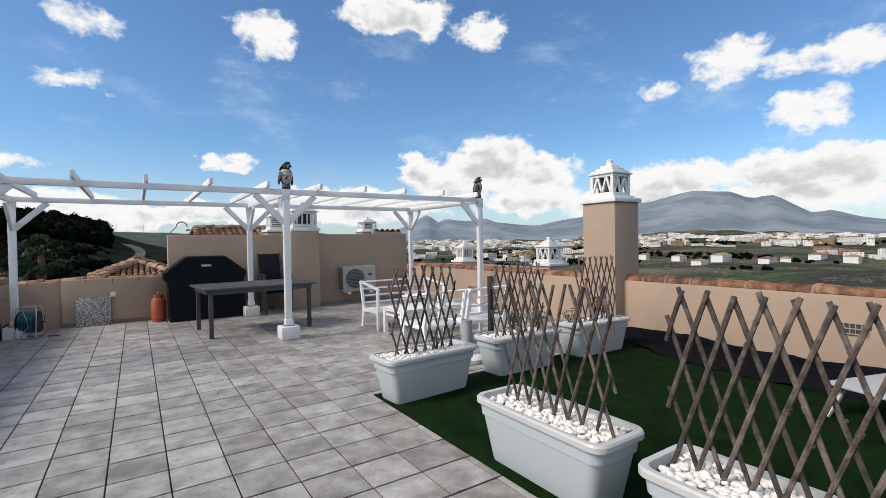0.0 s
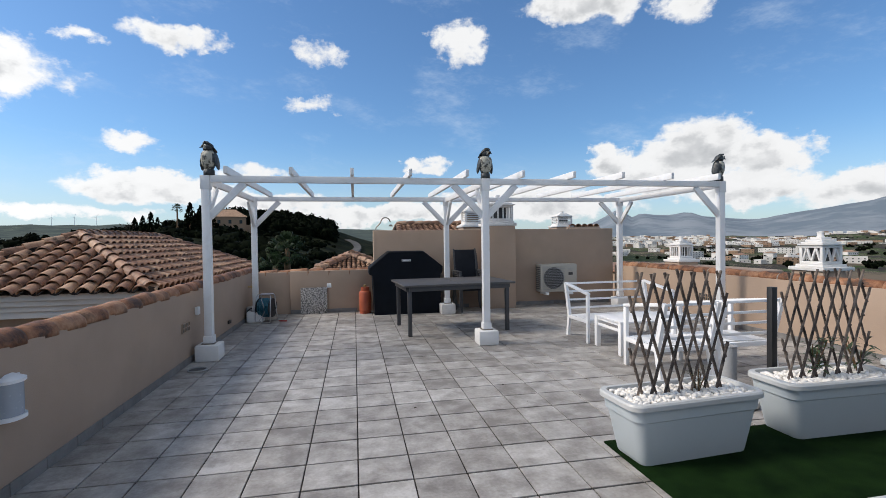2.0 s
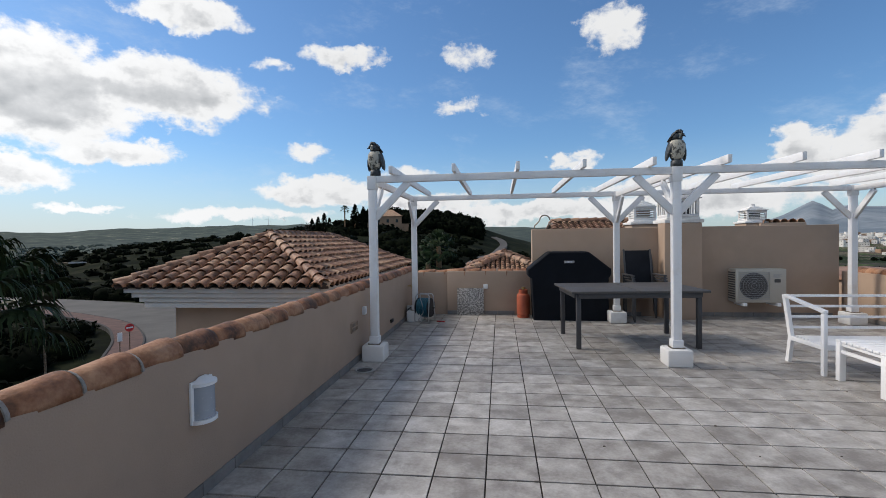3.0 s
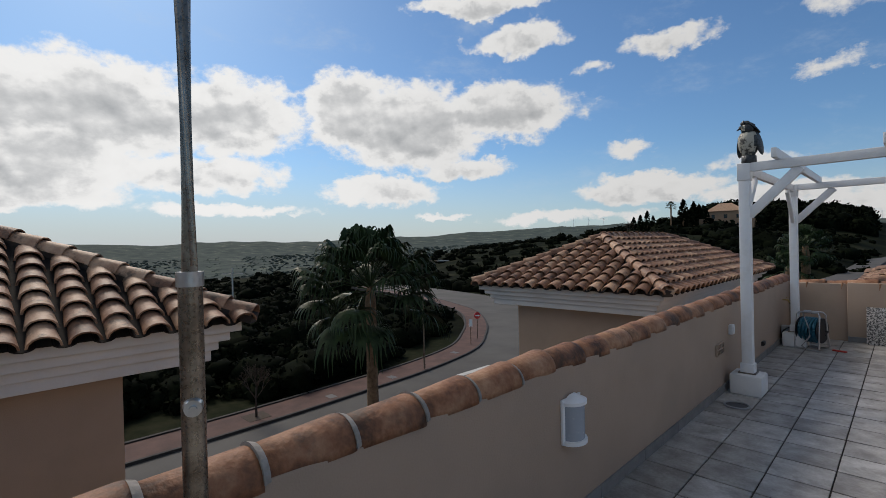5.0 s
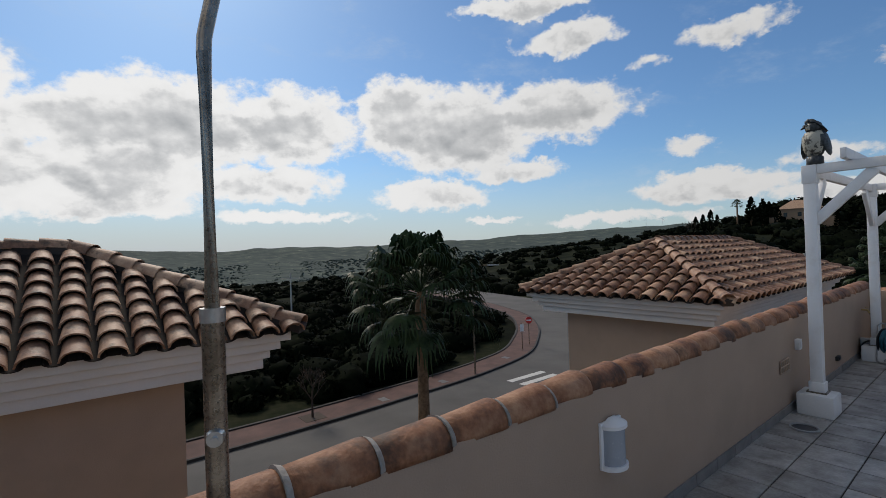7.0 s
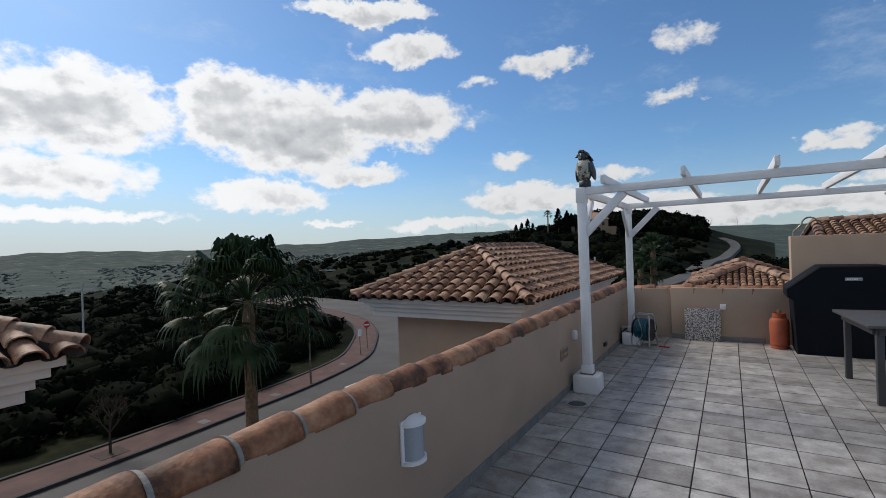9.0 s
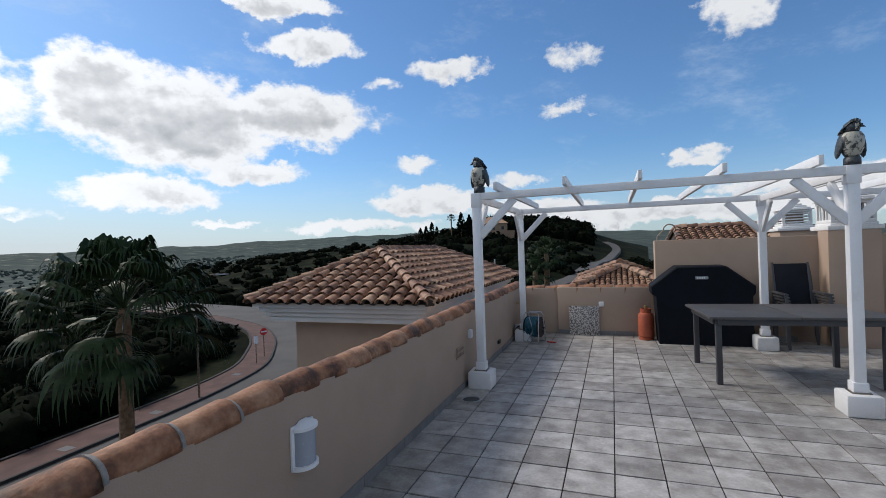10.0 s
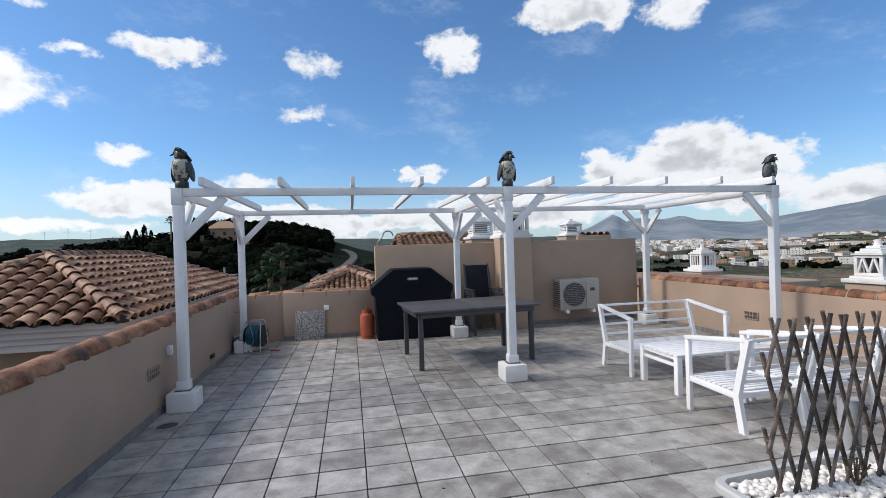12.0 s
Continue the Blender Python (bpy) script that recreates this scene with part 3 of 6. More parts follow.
def hip_line(roof, a, b, mesh=None, step=0.29, up=0.06, seed=1):
    rnd = random.Random(seed)
    a, b = Vector(a), Vector(b)
    n = max(1, int((b - a).length / step))
    for k in range(n):
        p = a.lerp(b, k / n) + Vector((rnd.uniform(-0.006, 0.006), 0, up))
        put_mesh("ridge_tile", mesh or HIP_MESH, roof, frame_of(p, (b - a).normalized() + Vector((0, 0, -0.05)), (0, 0, 1)))
    bm = bm_new()
    bar(bm, a + Vector((0, 0, up * 0.3)), b + Vector((0, 0, up * 0.3)), 0.17, 0.1)
    part("ridge_mortar", bm, "dark_mortar", roof, "dark weathered mortar bed")


def hipped_house(name, label, x0, y0, x1, y1, eave, apex, inset, walls, slopes="sewn", bottom=-8.0, run=None, size=1.0):
    """A house under a hipped tiled roof with a stepped cornice. Its ridge runs along y."""
    house = thing(name, label, "house", (0, 0, 0))
    h = (x1 - x0) / 2 if run is None else run
    xm = (x0 + x1) / 2
    p, q = (xm, y0 + h, apex), (xm, y1 - h, apex)
    sw, se, ne, nw = (x0, y0, eave), (x1, y0, eave), (x1, y1, eave), (x0, y1, eave)
    bm = bm_new()
    v = [bm.verts.new(k) for k in (sw, se, ne, nw, p, q)]
    for f in ((0, 1, 4), (1, 2, 5, 4), (2, 3, 5), (3, 0, 4, 5), (3, 2, 1, 0)):
        bm.faces.new([v[i] for i in f])
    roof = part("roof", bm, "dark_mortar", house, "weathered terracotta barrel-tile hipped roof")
    places = []
    for key, corners in (("s", (sw, se, p, p)), ("e", (se, ne, q, p)), ("n", (ne, nw, q, q)), ("w", (nw, sw, p, q))):
        if key in slopes:
            tile_slope(roof, *corners, seed=ord(key), size=size, places=places)
    lay_pieces(roof, "roof_tile", TILE_MESH, places, "weathered terracotta roof tiles")
    for k, (a, b) in enumerate(((sw, p), (se, p), (ne, q), (nw, q), (p, q))):
        if a != b:
            hip_line(roof, a, b, seed=k)
    for k, (out, top, low) in enumerate(((0.10, 0.0, -0.11), (0.19, -0.11, -0.21), (0.28, -0.21, -0.31), (0.34, -0.31, -0.43))):
        bm = bm_new()
        o = out
        box(bm, x0 + o, y0 + o, eave + low, x1 - o, y1 - o, eave + top - 0.002, 0.008)
        part("cornice_moulding", bm, "cornice", house, "off-white stepped cornice")
    wx0, wy0, wx1, wy1 = walls
    bm = bm_new()
    box(bm, wx0, wy0, bottom, wx1, wy1, eave - 0.432)
    part("wall", bm, "render", house, "beige rendered house wall")
    return house


hipped_house("house", "beige house with terracotta hipped roof and white stepped cornice", -7.45, 9.55, -3.25, 17.6, 0.66, 1.62, 0.7, (-6.75, 10.3, -3.95, 16.9), "se")
hipped_house("house", "beige house with large terracotta tiled roof across the gap", -9.5, -9.0, -5.5, 3.8, 0.80, 1.77, 0.7, (-8.8, -8.3, -6.2, 2.72), "e")

# ---- pergola ----
PX, PY = (-1.66, 1.94, 5.71), (7.17, 9.95)
POST, BEAM = 0.095, 0.045


def build_pergola():
    top = 2.30
    ob = thing("pergola", "white painted timber pergola with open rafters and corner braces", "pergola", (0, 0, 0))
    for y in PY:
        for x in PX:
            bm = bm_new()
            box(bm, x - POST / 2, y - POST / 2, 0.20, x + POST / 2, y + POST / 2, top - 0.005, 0.006)
            part("post", bm, "white", ob)
            bm = bm_new()
            box(bm, x - POST / 2 - 0.012, y - POST / 2 - 0.012, 0.205, x + POST / 2 + 0.012, y + POST / 2 + 0.012, 0.30, 0.004)
            part("post_shoe", bm, "white", ob)
            bm = bm_new()
            box(bm, x - 0.075, y - 0.075, 0.20, x + 0.075, y + 0.075, 0.212, 0.002)
            part("base_plate", bm, "steel", ob, "rust-edged steel base plate")
    for k, y in enumerate(PY):
        s = -1 if k == 0 else 1
        for x in PX:
            bm = bm_new()
            box(bm, x - 0.056, y - 0.056, top - 0.17, x + 0.056, y + 0.056, top, 0.005)
            part("post_cap", bm, "white", ob)
        for x0, x1 in ((PX[0] + 0.057, PX[1] - 0.057), (PX[1] + 0.057, PX[2] - 0.057)):
            bm = bm_new()
            box(bm, x0, y - 0.048, top - 0.085, x1, y + 0.02, top - 0.001, 0.005)
            part("beam", bm, "white", ob)
    for x in PX:
        bm = bm_new()
        box(bm, x - 0.022, PY[0] + 0.057, top - 0.10, x + 0.022, PY[1] - 0.057, top - 0.008, 0.005)
        part("cross_beam", bm, "white", ob)
    xs = [-1.38, -0.62, 0.13, 0.88, 1.64, 2.43, 3.18, 3.93, 4.72, 5.50]
    for x in xs:
        bm = bm_new()
        box(bm, x - 0.022, PY[0] - 0.22, top + 0.002, x + 0.022, PY[1] + 0.2, top + 0.092, 0.004)
        part("rafter", bm, "white", ob)
    r = 0.42
    for k, y in enumerate(PY):
        for i, x in enumerate(PX):
            for s in (-1, 1):
                if (i == 0 and s < 0) or (i == 2 and s > 0):
                    continue
                bm = bm_new()
                bar(bm, (x + s * 0.03, y, top - 0.10 - r), (x + s * (r + 0.03), y, top - 0.09), 0.088, 0.045, 0.005, up=(0, 1, 0))
                part("brace", bm, "white", ob)
            s = 1 if k == 0 else -1
            bm = bm_new()
            bar(bm, (x, y + s * 0.03, top - 0.10 - r), (x, y + s * (r + 0.03), top - 0.11), 0.088, 0.043, 0.005, up=(1, 0, 0))
            part("brace", bm, "white", ob)


build_pergola()


def build_block():
    ob = thing("concrete_block", "white painted concrete footing block under a pergola post", "concrete block", (PX[0], PY[0], 0), 0, "pergola footing blocks")
    bm = bm_new()
    box(bm, -0.14, -0.14, 0, 0.14, 0.14, 0.20, 0.02)
    part("block", bm, "white_wall", ob)
    return ob


first = build_block()
for y in PY:
    for x in PX:
        if (x, y) != (PX[0], PY[0]):
            copy_thing(first, pose(x, y, 0))


def build_owl(gaze):
    """A decoy owl of 0.42 m that faces -y, its hooded head turned by gaze degrees."""
    ob = thing("decoy_owl", "black and cream plastic decoy owl standing on a pergola corner", "decoy owl", (0, 0, 0), 0, "decoy owls on the pergola")
    bm = bm_new()
    lathe(bm, [(0.058, 0), (0.066, 0.008), (0.064, 0.07), (0.05, 0.078)], 14)
    lathe(bm, [(0.046, 0.07), (0.066, 0.10), (0.090, 0.155), (0.099, 0.215), (0.094, 0.265), (0.072, 0.302), (0.045, 0.315)], 18, pose(0, 0, 0) @ Matrix.Diagonal((1.0, 0.86, 1, 1)))
    head = Matrix.Translation((0, -0.006, 0.300)) @ Matrix.Rotation(radians(gaze), 4, "Z")
    lathe(bm, [(0.05, 0.0), (0.060, 0.020), (0.066, 0.045), (0.060, 0.075), (0.036, 0.098), (0.010, 0.105)], 18, head)
    hood = [(0.025, -0.058, 0.098), (-0.025, -0.058, 0.098), (-0.068, -0.01, 0.085), (-0.074, 0.065, 0.016), (-0.03, 0.100, -0.006), (0.03, 0.100, -0.006), (0.074, 0.065, 0.016), (0.068, -0.01, 0.085)]
    loft(bm, [[head @ Vector(p) for p in hood], [head @ Vector((x * 0.85, y * 0.9, z + 0.022)) for x, y, z in hood], [head @ Vector((x * 0.35, y * 0.4, z * 0.4 + 0.086)) for x, y, z in hood]])
    for s in (-1, 1):
        made = bmesh.ops.create_icosphere(bm, subdivisions=2, radius=1.0)["verts"]
        bmesh.ops.transform(bm, matrix=pose(s * 0.086, 0.020, 0.19, 8, s * -9, 0) @ Matrix.Diagonal((0.022, 0.060, 0.125, 1)), verts=made)
        rod(bm, head @ Vector((s * 0.035, -0.045, 0.100)), head @ Vector((s * 0.050, -0.052, 0.118)), 0.014, 0.003, 6)
        made = bmesh.ops.create_icosphere(bm, subdivisions=2, radius=0.015)["verts"]
        bmesh.ops.transform(bm, matrix=head @ pose(s * 0.024, -0.062, 0.066), verts=made)
    rod(bm, head @ Vector((0, -0.062, 0.055)), head @ Vector((0, -0.100, 0.034)), 0.015, 0.003, 6)
    body = part("owl", bm, "owl_dark", ob, smooth=True)
    body.data.materials.append(M["owl_light"])
    back = head.inverted()
    for f in body.data.polygons:
        c = f.center
        h = back @ c
        if c.y < -0.03 and 0.085 < c.z < 0.298 and abs(c.x) < 0.074:
            f.material_index = 1
        elif h.y < -0.028 and 0.012 < h.z < 0.070 and abs(h.x) < 0.052 and (h - Vector((0, -0.08, 0.045))).length > 0.024 and (Vector((abs(h.x), h.y, h.z)) - Vector((0.024, -0.072, 0.066))).length > 0.012:
            f.material_index = 1
    return ob


build_owl(-50).matrix_world = pose(-1.62, 7.17, 2.30, 0, 0, -14)
build_owl(48).matrix_world = pose(1.95, 7.17, 2.30, 0, 0, 4)
build_owl(30).matrix_world = pose(5.68, 7.17, 2.30, 0, 0, 38)

# ---- wall caps ----
def cap_mesh(name, r, length):
    """A half-round cap along +y that widens to its far end."""
    bm = bm_new()
    sides = 10
    rings = []
    for y, rr in ((0, r * 0.86), (length * 0.5, r * 0.93), (length - 0.02, r), (length, r * 0.97), (length + 0.001, r * 0.8)):
        rings.append([(rr * 1.1 * math.cos(math.pi * (k / sides * 1.12 - 0.06)), y, rr * math.sin(math.pi * (k / sides * 1.12 - 0.06))) for k in range(sides + 1)])
    loft(bm, rings, ends=True)
    me = bpy.data.meshes.new(name)
    bmesh.ops.recalc_face_normals(bm, faces=bm.faces)
    bm.to_mesh(me)
    bm.free()
    me.materials.append(M["cap"])
    me.shade_smooth()
    return me


CAP = cap_mesh("wall_cap", 0.092, 0.345)


def joint_mesh():
    bm = bm_new()
    loft(bm, [[(r * 1.1 * math.cos(math.pi * q / 12), y, r * math.sin(math.pi * q / 12)) for q in range(13)] for y, r in ((0.0, 0.097), (0.024, 0.088))])
    me = bpy.data.meshes.new("cap_joint")
    bmesh.ops.recalc_face_normals(bm, faces=bm.faces)
    bm.to_mesh(me)
    bm.free()
    me.materials.append(M["cap_mortar"])
    return me


JOINT = joint_mesh()


def caps(parent, a, b, step=0.319, ringed=None):
    """Cap tiles from a to b; ringed: the stretch along the wall where pale mortar rings close the joints."""
    rnd = random.Random(5)
    a, b = Vector(a), Vector(b)
    n = round((b - a).length / step)
    d = (b - a).normalized()
    for k in range(n):
        p = a + d * (k * step) + Vector((rnd.uniform(-0.005, 0.005), rnd.uniform(-0.005, 0.005), rnd.uniform(-0.004, 0.006)))
        put_mesh("cap_tile", CAP, parent, frame_of(p, d + Vector((0, 0, rnd.uniform(-0.02, 0.03))), (0, 0, 1)))
        if ringed is None and rnd.random() < 0.6 or ringed and ringed[0] < k * step < ringed[1]:
            put_mesh("cap_joint", JOINT, parent, frame_of(p + d * 0.341, d, (0, 0, 1)), "pale mortar joint")


caps(wall_west, (XW - 0.092, -3.155, 0.87), (XW - 0.092, YN + 0.2, 0.87), ringed=(0.0, 6.6))
caps(wall_east, (XE + 0.12, YS, 0.83), (XE + 0.12, YN - 0.1, 0.83), 0.335)
caps(wall_north, (XW + 0.1, YN + 0.17, 0.795), (-1.2, YN + 0.17, 0.795))
caps(wall_north, (-1.15, YN + 0.13, 0.815), (0.5, YN + 0.13, 0.815))
for k in range(6):
    x = -1.62 + k * 0.415
    bm = bm_new()
    y = YN - 0.004 if x > -1.15 else YN + 0.056
    loft(bm, [[(x - 0.016, y + 0.006, 0.86), (x + 0.016, y + 0.006, 0.86), (x, y - 0.008, 0.86)], [(x - 0.018, y + 0.006, 0.76), (x - 0.012, y + 0.006, 0.76), (x - 0.015, y, 0.76)]])
    part("mortar_drip", bm, "terracotta", wall_north, "brown drip below a cap joint")

# ---- table ----
def build_table():
    ob = thing("dining_table", "dark grey aluminium dining table under the pergola", "table", (1.70, 8.45, 0), 4.4)
    L, W, H = 1.80, 1.20, 0.785
    bm = bm_new()
    box(bm, -L / 2, -W / 2, H - 0.03, -0.006, W / 2, H, 0.004)
    part("tabletop", bm, "table_top", ob)
    bm = bm_new()
    box(bm, 0.006, -W / 2, H - 0.03, L / 2, W / 2, H, 0.004)
    part("tabletop", bm, "table_top", ob)
    for sy in (-1, 1):
        bm = bm_new()
        box(bm, -L / 2 + 0.1, sy * (W / 2 - 0.05) - 0.015, H - 0.10, L / 2 - 0.1, sy * (W / 2 - 0.05) + 0.015, H - 0.031, 0.004)
        part("apron", bm, "anthracite", ob)
    for sx in (-1, 1):
        bm = bm_new()
        box(bm, sx * (L / 2 - 0.07) - 0.015, -W / 2 + 0.1, H - 0.10, sx * (L / 2 - 0.07) + 0.015, W / 2 - 0.1, H - 0.031, 0.004)
        part("apron", bm, "anthracite", ob)
        for sy in (-1, 1):
            x, y = sx * 0.79, sy * 0.50
            bm = bm_new()
            box(bm, x - 0.03, y - 0.03, 0, x + 0.03, y + 0.03, H - 0.031, 0.006)
            part("leg", bm, "anthracite", ob)
    return ob


build_table()


# ---- planters with willow trellis ----
def one(name, bm, mat, label, category, at=(0, 0, 0), group="", smooth=False):
    """A thing of one mesh."""
    ob = part(name, bm, mat, None, smooth=smooth)
    ob.location = at
    return tagged(ob, label, category, group)


def stick(a, b, r, rnd):
    bm = bm_new()
    a, b = Vector(a), Vector(b)
    mid = a.lerp(b, 0.5) + Vector((rnd.uniform(-1, 1), rnd.uniform(-1, 1), 0)) * 0.006
    tube(bm, [a, mid, b], r * rnd.uniform(0.9, 1.12), 6)
    for k in range(3):
        p = a.lerp(b, rnd.uniform(0.08, 0.95))
        d = (b - a).normalized() * 0.005
        rod(bm, p - d, p + d, r * 1.22, None, 6)
    return bm


def trellis(name, label, w, h, pitch, lean, at, turn, seed, tilt=0.0, broken=0.0, thick=0.0085):
    """Crossed sticks from z = 0 to h over a width w."""
    rnd = random.Random(seed)
    ob = thing(name, label, "trellis", at, turn, "willow trellises in the planters")
    w = round(w / pitch) * pitch
    n = int((w + lean * h) / pitch) + 1
    for side, y in ((1, -0.008), (-1, 0.008)):
        for k in range(n):
            x0 = -w / 2 - lean * (h - 0.035) + (k + 0.5) * pitch
            z0, z1 = 0.0, h
            if x0 < -w / 2:
                z0 = (-w / 2 - x0) / lean
            if x0 + lean * h > w / 2:
                z1 = (w / 2 - x0) / lean
            z0, z1 = max(0.0, z0 - 0.05) if z0 > 0 else 0.0, min(h, z1 + 0.05) if z1 < h else h
            if z1 - z0 < 0.1 or rnd.random() < broken:
                continue
            z1 += rnd.uniform(-0.012, 0.018)
            a = Vector((side * (x0 + lean * z0), y + tilt * z0, z0))
            b = Vector((side * (x0 + lean * z1) + rnd.uniform(-1, 1) * (0.004 + broken * 0.12), y + tilt * z1 + rnd.uniform(-1, 1) * broken * 0.2, z1))
            part("stick", stick(a, b, thick, rnd), "willow", ob)
    return ob


def planter(at, turn, seed, L=1.04, W=0.43, H=0.41):
    rnd = random.Random(seed)
    ob = thing("planter", "white plastic trough planter filled with white pebbles on artificial turf", "planter", at, turn, "trough planters")
    bm = bm_new()
    loft(bm, [round_rect(L * w, W * d, r, z, n=8) for w, d, r, z in ((0.78, 0.68, 0.05, 0.0), (0.80, 0.70, 0.06, 0.015), (0.905, 0.86, 0.07, H * 0.70), (0.93, 0.89, 0.07, H * 0.715), (0.945, 0.91, 0.07, H - 0.045), (0.93, 0.89, 0.07, H - 0.05))])
    part("tub", bm, "tub", ob, smooth=False)
    bm = bm_new()
    outer = [round_rect(L * w, W * d, r, z, n=8) for w, d, r, z in ((0.955, 0.92, 0.07, H - 0.046), (1.0, 1.0, 0.085, H - 0.04), (1.0, 1.0, 0.085, H - 0.012), (0.985, 0.965, 0.08, H), (0.92, 0.84, 0.06, H), (0.90, 0.80, 0.055, H - 0.05))]
    loft(bm, outer, ends=False)
    part("rim", bm, "plastic", ob)
    bm = bm_new()
    loft(bm, [round_rect(L * 0.90, W * 0.80, 0.05, H - 0.049), round_rect(L * 0.90, W * 0.80, 0.05, H - 0.044)])
    part("soil", bm, "soil", ob)
    verts, faces = [], []
    ico = bmesh.new()
    bmesh.ops.create_icosphere(ico, subdivisions=1, radius=1.0)
    iv, fi = [v.co.copy() for v in ico.verts], [[v.index for v in f.verts] for f in ico.faces]
    ico.free()
    for k in range(620):
        x, y = rnd.uniform(-1, 1) * (L * 0.44 - 0.02), rnd.uniform(-1, 1) * (W * 0.39 - 0.02)
        s = rnd.uniform(0.014, 0.024)
        m = pose(x, y, H - 0.042 + rnd.uniform(0, 0.028), rnd.uniform(-35, 35), rnd.uniform(-35, 35), rnd.uniform(0, 360)) @ Matrix.Diagonal((s * 1.35, s, s * 0.7, 1))
        base = len(verts)
        verts += [(m @ v)[:] for v in iv]
        faces += [[base + i for i in f] for f in fi]
    me = bpy.data.meshes.new("pebble_fill")
    me.from_pydata(verts, [], faces)
    me.materials.append(M["pebble"])
    me.shade_smooth()
    p = new("pebble_fill", me)
    p.parent = ob
    tagged(p, "rounded white pebbles", kind="stuff")
    return ob


PLANTERS = [((2.30, 3.70, 0.012), 4, 1), ((2.09, 1.87, 0.012), 90, 2), ((3.60, 3.79, 0.012), 0, 3), ((4.90, 3.80, 0.012), -2, 4), ((2.09, 0.66, 0.012), 90, 5)]
for at, turn, seed in PLANTERS:
    planter(at, turn, seed)
LAB = "dark brown expanding willow trellis stuck into a pebble-filled planter"
trellis("trellis", LAB, 0.735, 0.86, 0.105, 0.30, (2.30, 3.70, 0.36), 3, 11, 0, 0, 0.0095)
trellis("trellis", "dark brown willow trellis, loose and partly broken, in a planter", 0.80, 0.84, 0.105, 0.34, (2.07, 1.83, 0.36), 90, 12, 0.04, 0.12, 0.0095)
trellis("trellis", LAB, 0.735, 0.83, 0.105, 0.32, (3.57, 3.76, 0.36), 0, 13, 0, 0, 0.009)
trellis("trellis", LAB, 0.74, 0.86, 0.105, 0.31, (4.97, 3.80, 0.36), -2, 14)
trellis("trellis", "dark brown willow trellis opened wide in a planter", 1.21, 0.86, 0.11, 0.35, (2.09, 0.49, 0.36), 90, 15, 0.03, 0.0, 0.0105)


def leafy(name, label, at, height, spread, count, leaf, seed, droop=0.3, mat="plant"):
    rnd = random.Random(seed)
    ob = thing(name, label, "plant", at)
    bm = bm_new()
    stems = []
    for k in range(5):
        a = rnd.uniform(0, 6.28)
        top = Vector((math.cos(a) * spread * 0.5, math.sin(a) * spread * 0.5, height * rnd.uniform(0.7, 1.0)))
        stems.append(top)
        tube(bm, [(0, 0, 0), top * 0.5 + Vector((0, 0, 0.02)), top], 0.004, 5)
    part("stem", bm, "bark", ob)
    bm = bm_new()
    for k in range(count):
        top = stems[k % 5]
        p = top * rnd.uniform(0.25, 1.0)
        a = rnd.uniform(0, 6.28)
        d = Vector((math.cos(a), math.sin(a), rnd.uniform(0.2, 1.0))).normalized() * leaf
        side = d.cross(Vector((0, 0, 1))).normalized() * leaf * 0.09
        tip = p + d + Vector((0, 0, -droop * leaf))
        vs = [bm.verts.new(q) for q in (p, p + d * 0.5 + side, tip, p + d * 0.5 - side)]
        bm.faces.new(vs)
    part("leaves", bm, mat, ob, kind="stuff")
    return ob


leafy("rosemary", "small sparse grey-green rosemary in the white pebbles", (2.42, 3.68, 0.37), 0.2, 0.12, 90, 0.035, 1)
leafy("oleander", "young green oleander growing in a pebble-filled planter", (3.50, 3.80, 0.37), 0.32, 0.16, 60, 0.13, 2)
leafy("oleander", "young green oleander growing in a pebble-filled planter", (3.92, 3.80, 0.37), 0.30, 0.18, 60, 0.13, 3)
leafy("oleander", "young green oleander growing in a pebble-filled planter", (4.50, 3.82, 0.37), 0.24, 0.16, 50, 0.12, 4)
leafy("oleander", "young green oleander with a pink bloom in a planter", (4.95, 3.82, 0.37), 0.34, 0.16, 60, 0.13, 5)
leafy("oleander", "young green oleander growing in a pebble-filled planter", (5.18, 3.82, 0.37), 0.30, 0.14, 40, 0.12, 6)
bm = bm_new()
for k in range(9):
    bmesh.ops.create_icosphere(bm, subdivisions=1, radius=0.016, matrix=pose(4.80 + 0.02 * math.cos(k), 3.80 + 0.02 * math.sin(k * 2), 0.93 + 0.012 * (k % 3)))
tube(bm, [(4.86, 3.81, 0.38), (4.84, 3.80, 0.70), (4.80, 3.80, 0.93)], 0.004, 5)
one("oleander_bloom", bm, "flower", "thin oleander stem with pink blossom", "flower")

